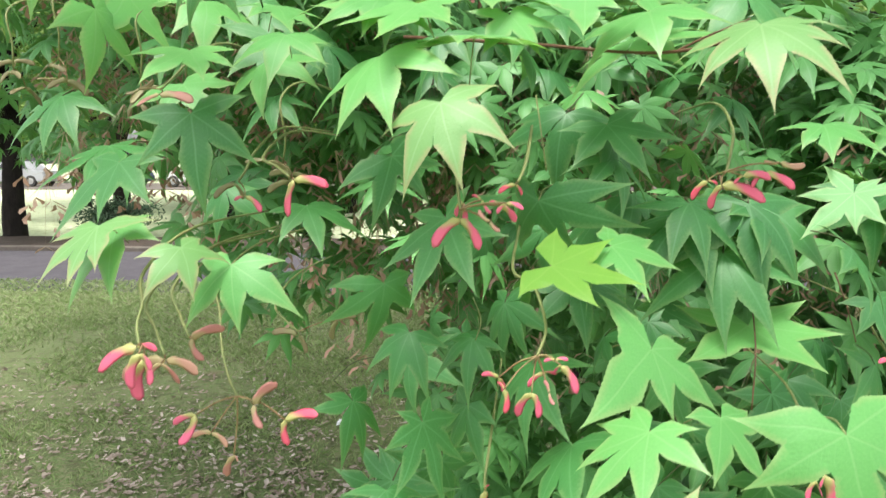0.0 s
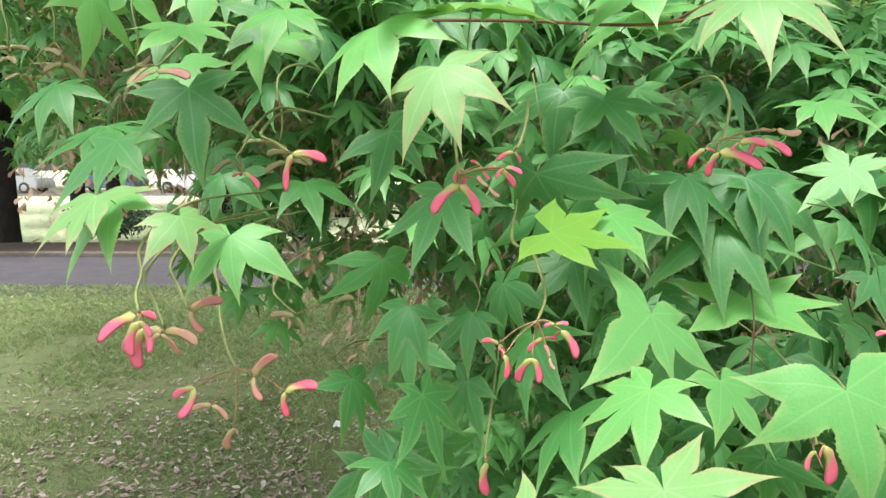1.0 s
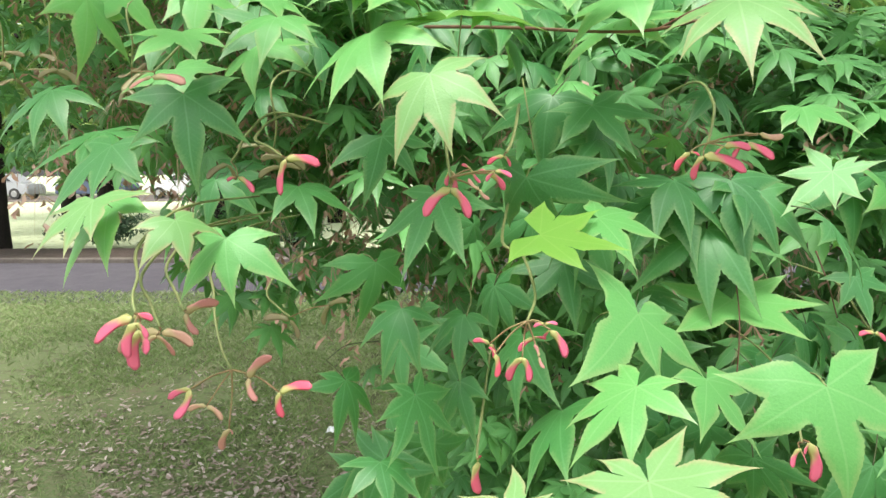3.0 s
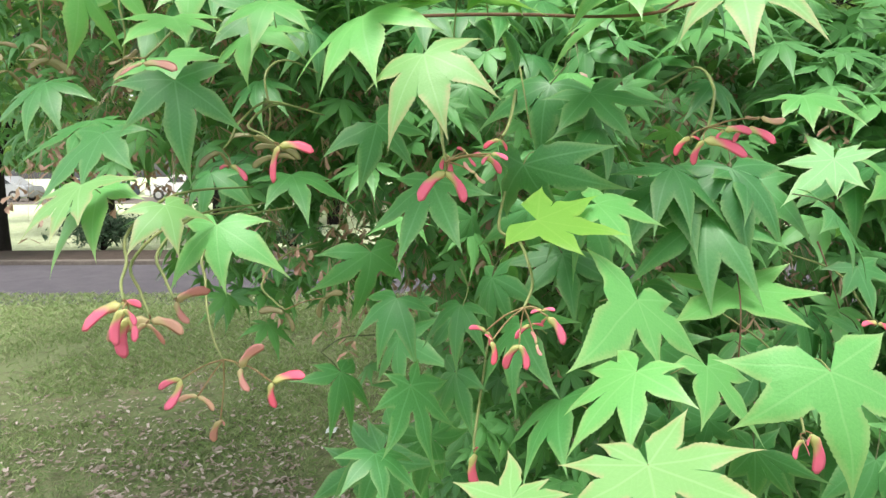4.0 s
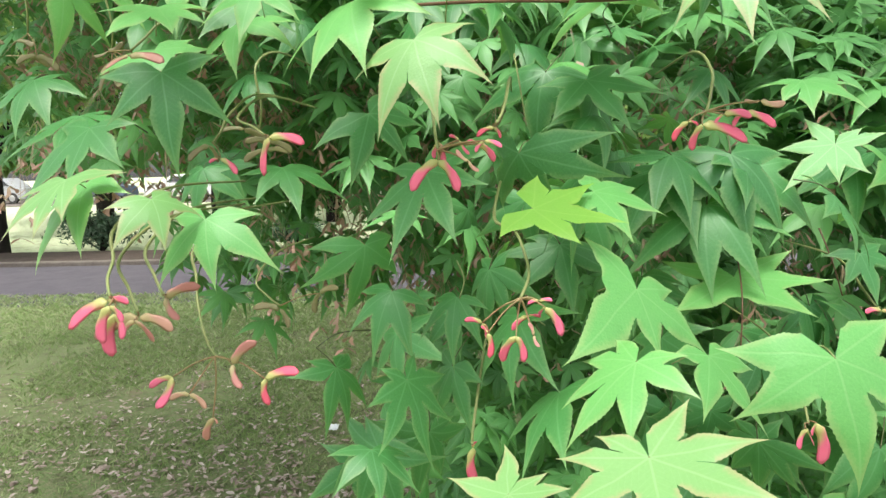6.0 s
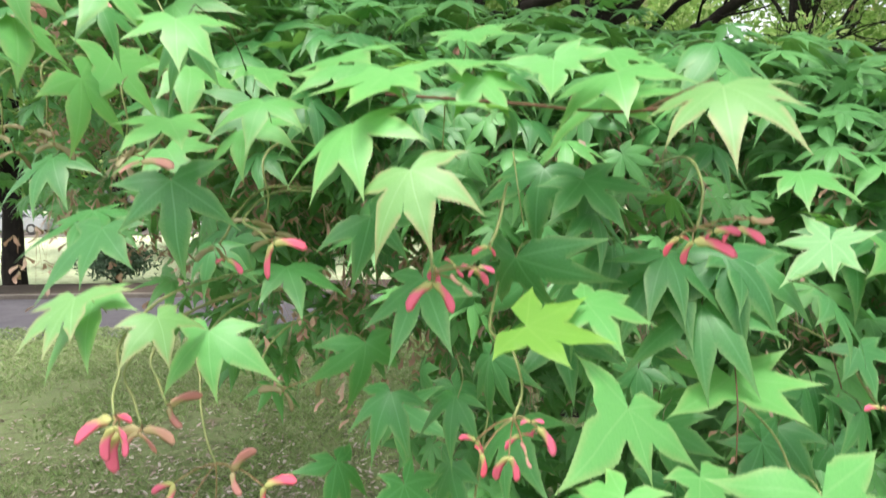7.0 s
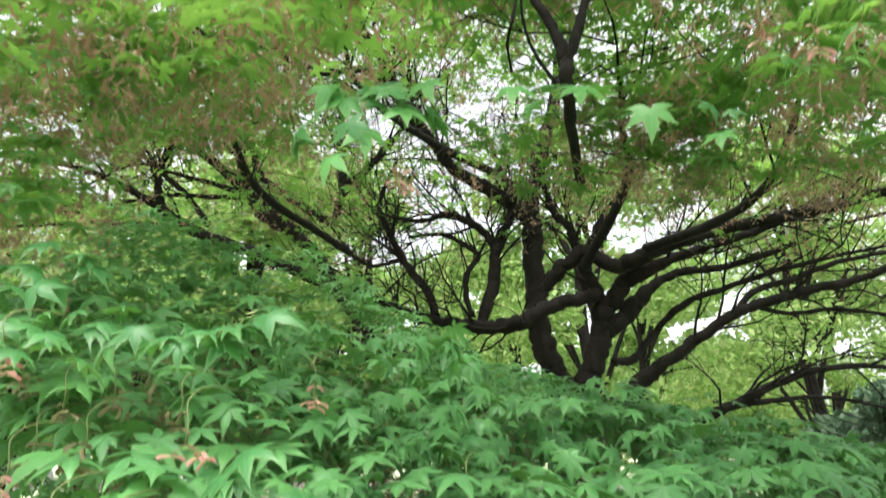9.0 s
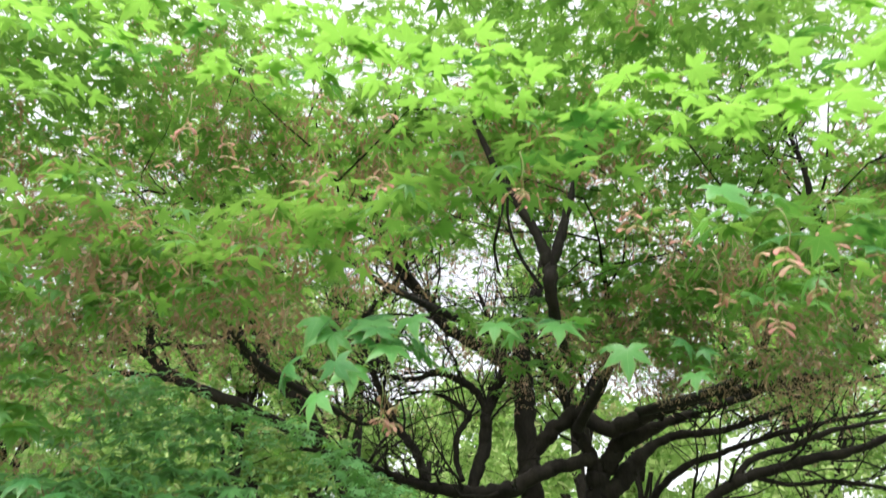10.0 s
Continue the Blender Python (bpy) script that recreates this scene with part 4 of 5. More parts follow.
own_leaf(-0.216, 0.560, 1.364, 167, 47, 3, 0.055, GREEN, 0.20, (-99, 0.62), (-49, 0.90), (-1, 0.87), (39, 1.27), (109, 0.72))
own_leaf(-0.170, 0.455, 1.331, 173, 30, 8, 0.044, YOUNG, 0.23, (-104, 0.70), (-21, 0.80), (0, 0.93), (31, 0.97), (92, 0.81))
own_leaf(-0.168, 0.470, 1.329, 184, 31, 23, 0.042, FRESH, 0.31, (-101, 0.47), (-51, 0.76), (7, 1.12), (47, 1.22), (93, 0.84))
own_leaf(-0.126, 0.455, 1.320, 237, 36, 6, 0.033, YOUNG, 0.37, (-114, 0.64), (-65, 0.90), (14, 0.94), (58, 1.05), (104, 0.70))
own_leaf(-0.107, 0.475, 1.308, 177, 47, 7, 0.044, FRESH, 0.44, (-101, 0.66), (-55, 1.07), (-8, 0.89), (47, 0.99), (115, 0.68))
own_leaf(-0.088, 0.560, 1.335, 211, 24, 3, 0.046, GREEN, 0.36, (-97, 0.77), (-55, 1.05), (2, 1.00), (43, 0.84), (105, 0.62))
own_leaf(-0.030, 0.560, 1.368, 227, 51, 30, 0.050, GREEN, 0.45, (-104, 0.70), (-57, 0.92), (-4, 0.80), (57, 0.99), (101, 0.85))
own_leaf(0.008, 0.520, 1.331, 175, 46, 28, 0.060, GREEN, 0.09, (-128, 0.48), (-84, 0.80), (-44, 0.77), (-1, 1.01), (41, 1.04), (79, 0.87), (131, 0.52))
own_leaf(0.065, 0.545, 1.340, 142, 87, 10, 0.057, GREEN, 0.73, (-95, 0.93), (-65, 1.03), (-20, 0.73), (55, 0.96), (122, 0.71))
own_leaf(0.067, 0.470, 1.310, 249, 11, 25, 0.049, LIME, -0.04, (-100, 0.79), (-56, 0.95), (-1, 1.01), (39, 0.83), (104, 0.70))
own_leaf(0.103, 0.500, 1.317, 255, 14, 23, 0.047, FRESH, 0.20, (-104, 0.70), (-54, 0.94), (-9, 0.96), (52, 0.93), (104, 0.70))
own_leaf(0.115, 0.600, 1.390, 199, 39, 13, 0.057, GREEN, 0.06, (-104, 0.70), (-56, 1.02), (-2, 1.05), (55, 0.93), (103, 0.64))
own_leaf(0.246, 0.635, 1.327, 165, 53, -7, 0.053, GREEN, 0.38, (-117, 0.65), (-51, 1.14), (2, 1.09), (61, 0.86), (107, 0.63))
own_leaf(0.294, 0.620, 1.342, 154, 52, 3, 0.048, FRESH, -0.04, (-128, 0.48), (-102, 0.73), (-37, 0.76), (-3, 0.76), (39, 1.13), (87, 0.81), (144, 0.72))
own_leaf(0.293, 0.670, 1.393, 170, 22, 1, 0.053, FRESH, 0.27, (-95, 0.88), (-46, 1.03), (3, 0.96), (33, 0.75), (104, 0.65))
own_leaf(0.118, 0.460, 1.269, 208, 51, -19, 0.055, FRESH, 0.09, (-106, 0.62), (-62, 1.03), (-12, 0.75), (46, 1.28), (136, 0.73))
own_leaf(0.104, 0.400, 1.249, 124, 36, -2, 0.045, FRESH, 0.23, (-128, 0.48), (-85, 0.74), (-29, 0.90), (12, 1.07), (38, 0.88), (80, 0.74), (114, 0.55))
own_leaf(0.188, 0.405, 1.248, 185, 59, 5, 0.057, FRESH, 0.35, (-115, 0.74), (-61, 0.89), (0, 0.97), (68, 0.86), (108, 0.81))
own_leaf(0.092, 0.330, 1.238, 168, 25, 15, 0.046, YOUNG, -0.08, (-143, 0.62), (-87, 0.81), (-54, 0.99), (-2, 0.95), (58, 0.86), (100, 0.69), (128, 0.48))
own_leaf(0.047, 0.335, 1.223, 154, 25, 12, 0.033, YOUNG, -0.15, (-128, 0.48), (-93, 0.71), (-57, 0.96), (-24, 0.83), (39, 0.89), (102, 0.80), (160, 0.71))
own_leaf(0.151, 0.450, 1.237, 224, 42, -2, 0.043, FRESH, 0.11, (-88, 0.76), (-68, 0.88), (-4, 1.06), (52, 1.02), (107, 0.57))
own_leaf(-0.016, 0.535, 1.256, 160, 38, -10, 0.041, GREEN, 0.71, (-98, 0.65), (-40, 1.01), (0, 1.01), (42, 0.89), (98, 0.74))
own_leaf(0.024, 0.550, 1.249, 159, 32, -3, 0.035, GREEN, 0.82, (-95, 0.62), (-45, 0.96), (-9, 1.08), (49, 0.96), (101, 0.72))
own_leaf(-0.005, 0.506, 1.208, 236, 61, -2, 0.051, GREEN, 0.10, (-128, 0.48), (-85, 0.84), (-42, 0.93), (0, 1.12), (49, 1.02), (79, 0.73), (127, 0.42))
own_leaf(-0.025, 0.490, 1.172, 203, 21, -7, 0.037, GREEN, 0.46, (-94, 0.76), (-52, 0.97), (-1, 0.92), (48, 0.87), (101, 0.70))
own_leaf(0.080, 0.470, 1.212, 125, 27, 25, 0.059, GREEN, 0.28, (-104, 0.70), (-34, 0.96), (-3, 0.92), (57, 0.85), (78, 0.87))
own_leaf(-0.096, 0.550, 1.444, 179, 30, -2, 0.045, FRESH, 0.38, (-101, 0.73), (-56, 0.86), (2, 1.03), (52, 0.91), (104, 0.70))
own_leaf(-0.150, 0.530, 1.432, 208, 26, 6, 0.047, FRESH, 0.13, (-104, 0.70), (-43, 0.76), (-3, 0.88), (43, 1.03), (105, 0.85))
own_leaf(-0.129, 0.500, 1.485, 192, 39, -4, 0.047, FRESH, 0.26, (-106, 0.84), (-41, 0.99), (-12, 0.96), (56, 0.74), (104, 0.70))
own_leaf(-0.170, 0.500, 1.505, 245, 38, 16, 0.040, FRESH, 0.37, (-104, 0.70), (-56, 0.82), (-6, 1.01), (57, 1.00), (104, 0.70))
own_leaf(0.089, 0.530, 1.460, 200, 34, 26, 0.042, FRESH, -0.07, (-104, 0.70), (-57, 0.84), (-10, 0.68), (38, 1.15), (127, 0.96))
own_leaf(0.045, 0.520, 1.448, 209, 42, 10, 0.039, FRESH, 0.13, (-104, 0.70), (-63, 0.87), (-3, 0.93), (50, 1.03), (117, 0.69))
own_leaf(0.038, 0.560, 1.486, 190, 25, 7, 0.045, FRESH, -0.01, (-105, 0.78), (-48, 0.95), (2, 0.96), (44, 0.85), (104, 0.70))
own_leaf(-0.007, 0.510, 1.453, 172, 27, -1, 0.063, FRESH, -0.02, (-106, 0.58), (-34, 0.80), (7, 1.06), (43, 0.88), (91, 1.11))
own_leaf(0.131, 0.580, 1.474, 193, 34, -2, 0.043, FRESH, 0.07, (-104, 0.70), (-66, 0.89), (3, 1.18), (64, 0.81), (104, 0.70))
own_leaf(-0.120, 0.600, 1.452, 203, 47, -4, 0.057, GREEN, 0.13, (-96, 0.80), (-54, 0.78), (6, 0.99), (37, 0.93), (107, 0.78))
own_leaf(0.207, 0.570, 1.256, 183, 25, 9, 0.065, FRESH, -0.15, (-106, 0.74), (-61, 0.89), (-19, 1.01), (58, 1.02), (125, 0.78))
own_leaf(0.315, 0.620, 1.263, 194, 49, 8, 0.039, GREEN, 0.23, (-104, 0.70), (-61, 0.92), (8, 1.06), (51, 0.85), (104, 0.70))
own_leaf(-0.036, 0.560, 1.283, 220, 74, -2, 0.049, GREEN, 0.62, (-104, 0.70), (-59, 0.91), (10, 0.98), (61, 0.95), (92, 0.74))
own_leaf(0.060, 0.500, 1.247, 129, 44, 14, 0.053, GREEN, 0.51, (-104, 0.70), (-43, 0.94), (-6, 0.94), (47, 1.03), (104, 0.70))
own_leaf(-0.313, 0.620, 1.525, 239, 42, -11, 0.066, FRESH, 0.35, (-104, 0.70), (-54, 0.96), (2, 1.05), (47, 0.91), (109, 0.74))
own_leaf(-0.258, 0.660, 1.498, 250, 64, 16, 0.061, FRESH, 0.04, (-104, 0.70), (-84, 1.01), (-10, 1.01), (54, 1.05), (141, 0.62))
own_leaf(-0.193, 0.660, 1.491, 217, 30, -2, 0.060, FRESH, 0.43, (-95, 0.77), (-59, 0.95), (9, 1.09), (41, 0.84), (104, 0.70))
own_leaf(-0.269, 0.800, 1.584, 193, 36, 40, 0.069, FRESH, 0.48, (-98, 0.97), (-41, 1.05), (3, 0.97), (24, 0.74), (104, 0.70))
own_leaf(-0.221, 0.850, 1.528, 212, 53, -15, 0.065, GREEN, -0.25, (-97, 0.92), (-60, 0.93), (4, 0.99), (36, 0.91), (120, 0.65))
own_leaf(-0.187, 0.600, 1.420, 219, 28, 23, 0.051, FRESH, 0.20, (-104, 0.70), (-66, 0.86), (8, 1.00), (55, 0.79), (100, 0.87))
own_leaf(-0.118, 0.580, 1.432, 172, 30, 14, 0.052, FRESH, 0.50, (-98, 0.82), (-53, 0.93), (-1, 0.93), (52, 0.86), (98, 0.74))
own_leaf(-0.030, 0.520, 1.459, 229, 22, 15, 0.050, FRESH, 0.36, (-104, 0.70), (-54, 0.89), (-7, 0.87), (57, 0.85), (100, 0.93))
own_leaf(0.025, 0.500, 1.432, 177, 2, 0, 0.061, FRESH, 0.20, (-101, 0.88), (-34, 0.91), (4, 0.90), (38, 0.68), (93, 0.92))
own_leaf(0.039, 0.550, 1.466, 180, 11, -4, 0.071, FRESH, 0.14, (-98, 0.87), (-46, 0.81), (2, 0.91), (45, 0.88), (98, 0.88))
own_leaf(0.130, 0.550, 1.455, 174, 23, 13, 0.062, FRESH, 0.30, (-104, 0.70), (-55, 0.86), (6, 0.90), (53, 0.97), (96, 0.87))
own_leaf(-0.048, 0.570, 1.476, 209, 11, 21, 0.061, FRESH, 0.09, (-104, 0.70), (-57, 0.86), (3, 0.91), (44, 0.89), (103, 0.93))
own_leaf(-0.149, 0.700, 1.496, 205, 21, -2, 0.058, FRESH, 0.24, (-95, 0.95), (-40, 0.90), (-10, 0.97), (40, 0.75), (104, 0.70))
own_leaf(-0.483, 0.850, 1.692, 206, 25, 7, 0.067, FRESH, 0.36, (-104, 0.70), (-37, 0.79), (3, 0.84), (39, 1.12), (96, 0.93))
own_leaf(-0.366, 0.880, 1.694, 193, 38, -2, 0.056, FRESH, 0.10, (-107, 0.88), (-50, 0.90), (-3, 0.99), (51, 0.79), (109, 0.71))
own_leaf(-0.367, 0.820, 1.646, 205, 30, 26, 0.068, FRESH, 0.13, (-104, 0.70), (-52, 0.74), (-8, 1.05), (54, 1.02), (102, 0.87))
own_leaf(-0.299, 0.840, 1.655, 206, 40, 7, 0.059, FRESH, 0.33, (-94, 0.86), (-58, 1.07), (-10, 0.90), (38, 0.90), (123, 0.59))
own_leaf(-0.275, 0.900, 1.701, 197, 11, 1, 0.066, FRESH, 0.39, (-100, 1.01), (-52, 0.85), (6, 0.97), (40, 0.82), (104, 0.70))
own_leaf(-0.196, 1.000, 2.279, 219, 49, 24, 0.065, FRESH, 0.79, (-104, 0.70), (-55, 0.82), (3, 1.01), (50, 1.06), (100, 0.84))
own_leaf(-0.101, 1.000, 2.271, 183, 46, 8, 0.068, FRESH, 0.03, (-104, 0.70), (-46, 0.86), (3, 0.94), (43, 0.99), (102, 0.88))
own_leaf(-0.035, 1.000, 2.276, 175, 48, 14, 0.055, FRESH, 0.34, (-104, 0.70), (-53, 0.83), (-6, 1.15), (56, 0.94), (104, 0.70))
own_leaf(-0.126, 0.970, 2.179, 205, 54, 0, 0.059, FRESH, 0.42, (-104, 0.70), (-54, 0.84), (3, 1.06), (49, 0.96), (105, 0.75))
own_leaf(-0.180, 0.970, 2.134, 150, 56, -3, 0.054, FRESH, 0.52, (-104, 0.70), (-56, 0.99), (1, 1.06), (55, 0.87), (104, 0.70))
own_leaf(-0.066, 0.980, 2.218, 201, 39, 1, 0.062, FRESH, 0.37, (-104, 0.70), (-50, 0.90), (1, 0.92), (49, 1.00), (103, 0.81))
own_leaf(0.111, 1.020, 2.271, 182, 44, 0, 0.056, FRESH, 0.35, (-104, 0.70), (-53, 0.94), (6, 1.02), (48, 0.90), (103, 0.74))
own_leaf(0.220, 1.020, 2.267, 183, 43, -4, 0.061, FRESH, 0.34, (-104, 0.70), (-54, 0.95), (7, 1.03), (49, 0.89), (103, 0.76))
own_leaf(0.330, 1.020, 2.221, 174, 67, -1, 0.063, FRESH, 0.24, (-113, 0.69), (-53, 0.87), (4, 1.12), (55, 0.95), (107, 0.73))
own_leaf(0.441, 1.040, 2.183, 154, 44, -1, 0.046, FRESH, 0.27, (-104, 0.70), (-50, 0.86), (-4, 1.07), (55, 0.93), (104, 0.70))
own_leaf(0.432, 0.750, 2.366, 195, 54, 11, 0.068, FRESH, 0.18, (-104, 0.70), (-56, 1.07), (3, 1.24), (52, 0.86), (102, 0.61))
leaf(-0.246, 0.600, 1.376, 178, 19, 7, 0.061, GREEN, 0.37, 7)
leaf(-0.408, 0.800, 1.432, 170, 33, 2, 0.078, GREEN, 0.50, 7)
leaf(0.020, 0.550, 1.203, 124, 67, -5, 0.045, GREEN, 0.21, 5)
leaf(-0.061, 0.570, 1.197, 239, 55, -0, 0.046, GREEN, 0.53, 7)
leaf(-0.231, 0.510, 1.520, 189, 72, -5, 0.042, FRESH, 0.34, 5)
leaf(-0.191, 0.530, 1.503, 227, 34, 3, 0.037, GREEN, 0.71, 7)
leaf(-0.151, 0.560, 1.496, 157, 73, -6, 0.048, GREEN, 0.26, 5)
leaf(0.134, 0.600, 1.449, 168, 14, 16, 0.069, FRESH, 0.36, 5)


def fill_leaves():
    """Further leaves of the same shoots, behind and beneath the outermost ones."""
    rng = np.random.default_rng(9)
    made = 0
    while made < 130:
        y = rng.uniform(0.60, 0.86)
        x = rng.uniform(-0.50, 0.80)
        top = skirt_top(x, y)
        z = top - 0.02 - rng.random() ** 1.3 * 0.62
        edge = -0.42 if z > 1.36 else (-0.22 if z > 1.27 else -0.10)
        if x < edge or (x < -0.1 and rng.random() < 0.45):
            continue
        for m in sprig(rng, x, y, z, 180 + rng.normal(0, 35), 3, 0.060, dip=30 + 90 * (top - z)):
            ob = part("leaf", leaf_mesh(GREEN if rng.random() < (0.35 if x > 0.12 else 0.65) else FRESH, rng.uniform(0.2, 0.7), int(rng.integers(4)), 5 if rng.random() < 0.6 else 7), GREEN, maple)
            ob.matrix_local = Matrix(m)
            part("petiole", PETIOLES[made % 3], SHOOT, ob)
            made += 1


fill_leaves()
leaf(-0.060, 0.64, 1.10, 200, 65, -8, 0.055, GREEN, 0.3, 5)
leaf(-0.030, 0.62, 1.06, 190, 60, 0, 0.055, GREEN, 0.4, 7)
leaf(-0.020, 0.60, 0.98, 175, 65, 8, 0.055, GREEN, 0.3, 5)


def inner_leaves():
    rng = np.random.default_rng(10)
    out = []
    for i in range(2000):
        y = rng.uniform(1.0, 2.4)
        x = rng.uniform(-0.02 - 0.06 * (y - 0.9), 0.75 + 0.65 * y)
        z = rng.uniform(0.35, skirt_top(x, y) - 0.05)
        out.extend(sprig(rng, x, y, z, 180 + rng.normal(0, 60), 4, 0.05, dip=62))
    for i in range(170):
        y = rng.uniform(0.95, 2.0)
        x = rng.uniform(-0.30 - 0.45 * y, 0.0)
        z = rng.uniform(1.38 - 0.05 * (y - 0.85), skirt_top(x, y) - 0.03)
        out.extend(sprig(rng, x, y, z, 180 + rng.normal(0, 60), 4, 0.046, dip=35))
    for i in range(210):
        y = rng.uniform(0.95, 1.7)
        x = rng.uniform(-0.30 * y - 0.08, 0.05)
        z = rng.uniform(1.20 - 0.04 * y, 1.52)
        out.extend(sprig(rng, x, y, z, 180 + rng.normal(0, 60), 3, 0.046, dip=40))
    for i in range(430):
        y = rng.uniform(1.3, 3.0)
        x = rng.uniform(-0.82 * y, 0.05)
        z = rng.uniform(1.36, 1.95)
        out.extend(sprig(rng, x, y, z, 180 + rng.normal(0, 70), 4, 0.048, dip=35))
    return out


joined_leaves("foliage_inner", MID, inner_leaves(), FOLIAGE, maple, "shaded green leaves inside the crown")


# ---- winged seeds ----
def wing_tube(root, tip_, wide, thick, sag, face):
    """Verts, triangles and blade coordinates of one seed wing, from its swollen nut to the blunt tip."""
    root, tip_ = np.array(root), np.array(tip_)
    d = tip_ - root
    length = np.linalg.norm(d)
    d /= length
    across = np.cross(d, face)
    across /= np.linalg.norm(across) + 1e-9
    out = np.cross(across, d)
    verts, tris, blade = [], [], []
    rows, sides = 9, 6
    for i in range(rows + 1):
        s = i / rows
        w = wide * length * (0.34 + 0.28 * math.exp(-((s - 0.14) / 0.11) ** 2) + 0.62 * s * math.sin(math.pi * min(1.0, s * 0.96)) ** 0.6)
        t = thick * length * (0.26 + 1.0 * math.exp(-((s - 0.14) / 0.14) ** 2))
        if i in (0, rows):
            w, t = w * 0.35, t * 0.4
        c = root + d * length * s + across * sag * length * math.sin(math.pi * s)
        for k in range(sides):
            a = 2 * math.pi * k / sides
            verts.append(c + across * w * math.cos(a) + out * t * math.sin(a))
            blade.append((s, 0.5 + 0.5 * math.cos(a), s))
    for i in range(rows):
        for k in range(sides):
            a, b = i * sides + k, i * sides + (k + 1) % sides
            tris += [(a, b, b + sides), (a, b + sides, a + sides)]
    for k in range(1, sides - 1):
        tris += [(0, k + 1, k), (rows * sides, rows * sides + k, rows * sides + k + 1)]
    return np.array(verts), np.array(tris), np.array(blade)


def cluster(*points):
    """The stalk of a bunch of seeds, hanging from a shoot behind it."""
    p = [Vector(q) for q in points]
    back = p[0] + Vector((0.005, 0.05, 0.018))
    far_back = p[0] + Vector((0.012, 0.17, 0.02))
    line = [(*far_back, 0.0007), (*back, 0.0009), *[(*q, 0.0010 - 0.0003 * i / len(p)) for i, q in enumerate(p)]]
    ob = stem("panicle", line, STALK, maple, 5, 5)
    ob["label"] = "bunch of pink winged maple seeds"
    ob["node"] = tuple(p[-1])
    return ob


SEED_RNG = np.random.default_rng(4)


def samara(bunch, centre, tip_a, tip_b, material=SAMARA):
    """A pair of winged seeds with its thin stalk up to the bunch's node."""
    centre, node = np.array(centre), np.array(bunch["node"])
    shapes = []
    for tip_, flip in ((tip_a, 1), (tip_b, -1)):
        face = np.array((0.1, -1.0, 0.25)) + SEED_RNG.normal(0, 0.3, 3)
        mid_ = (np.array(tip_a) + np.array(tip_b)) / 2
        d = np.array(tip_) - centre
        sag = 0.10 if np.cross(d, face) @ (mid_ - centre) < 0 else -0.10
        shapes.append(wing_tube(centre + d * 0.02, tip_, 0.20, 0.045, sag, face))
    vs, ts = join([(v, t) for v, t, b in shapes])
    ob = part("samara", mesh_from("samara", vs, ts, np.concatenate([b for v, t, b in shapes])), material, bunch)
    gap = node - centre
    if np.linalg.norm(gap) > 0.004:
        bow = np.array((0.0, 0.003, 0.05 * np.linalg.norm(gap)))
        stem("pedicel", [(*centre, 0.0005), (*(centre + gap * 0.5 + bow), 0.0005), (*node, 0.0006)], STALK_RED, bunch, 4, 4)
    return ob


c = cluster((-0.152, 0.466, 1.306), (-0.148, 0.454, 1.290), (-0.145, 0.442, 1.282), (-0.138, 0.430, 1.275))
samara(c, (-0.1422, 0.4355, 1.2718), (-0.1655, 0.4391, 1.2577), (-0.1298, 0.4319, 1.2715))
samara(c, (-0.1357, 0.4250, 1.2714), (-0.1423, 0.4277, 1.2524), (-0.1308, 0.4269, 1.2629))
samara(c, (-0.1373, 0.4320, 1.2662), (-0.1337, 0.4305, 1.2537), (-0.1411, 0.4329, 1.2447))
c = cluster((-0.158, 0.479, 1.288), (-0.148, 0.467, 1.272), (-0.138, 0.455, 1.262))
samara(c, (-0.1380, 0.4563, 1.2590), (-0.1631, 0.4569, 1.2479), (-0.1193, 0.4535, 1.2526), SAMARA_ROSE)
samara(c, (-0.1396, 0.4542, 1.2577), (-0.1475, 0.4533, 1.2491), (-0.1310, 0.4560, 1.2459), SAMARA_ROSE)
c = cluster((-0.150, 0.494, 1.292), (-0.141, 0.482, 1.277), (-0.131, 0.470, 1.268))
samara(c, (-0.1331, 0.4759, 1.2654), (-0.1145, 0.4795, 1.2710), (-0.1263, 0.4763, 1.2528), SAMARA_ROSE)
c = cluster((-0.137, 0.528, 1.287), (-0.132, 0.516, 1.271), (-0.127, 0.504, 1.256), (-0.119, 0.492, 1.240), (-0.109, 0.480, 1.231))
samara(c, (-0.1336, 0.4793, 1.2196), (-0.1466, 0.4775, 1.2143), (-0.1426, 0.4756, 1.2027))
samara(c, (-0.1225, 0.4743, 1.2113), (-0.1339, 0.4740, 1.2086), (-0.1130, 0.4729, 1.2035), SAMARA_ROSE)
samara(c, (-0.1118, 0.4786, 1.1962), (-0.1177, 0.4817, 1.1816), (-0.1097, 0.4788, 1.1924), SAMARA_ROSE)
samara(c, (-0.0999, 0.4807, 1.2260), (-0.0850, 0.4786, 1.2399), (-0.0941, 0.4769, 1.2134), SAMARA_ROSE)
samara(c, (-0.0810, 0.4779, 1.2186), (-0.0609, 0.4750, 1.2232), (-0.0795, 0.4780, 1.2034))
c = cluster((0.014, 0.486, 1.390), (0.016, 0.474, 1.369), (0.018, 0.462, 1.351), (0.020, 0.450, 1.341))
samara(c, (0.0197, 0.4560, 1.3361), (0.0056, 0.4574, 1.3211), (0.0296, 0.4534, 1.3204))
samara(c, (0.0201, 0.4547, 1.3448), (0.0217, 0.4571, 1.3325), (0.0176, 0.4566, 1.3367))
samara(c, (0.0302, 0.4549, 1.3453), (0.0253, 0.4570, 1.3477), (0.0352, 0.4572, 1.3383))
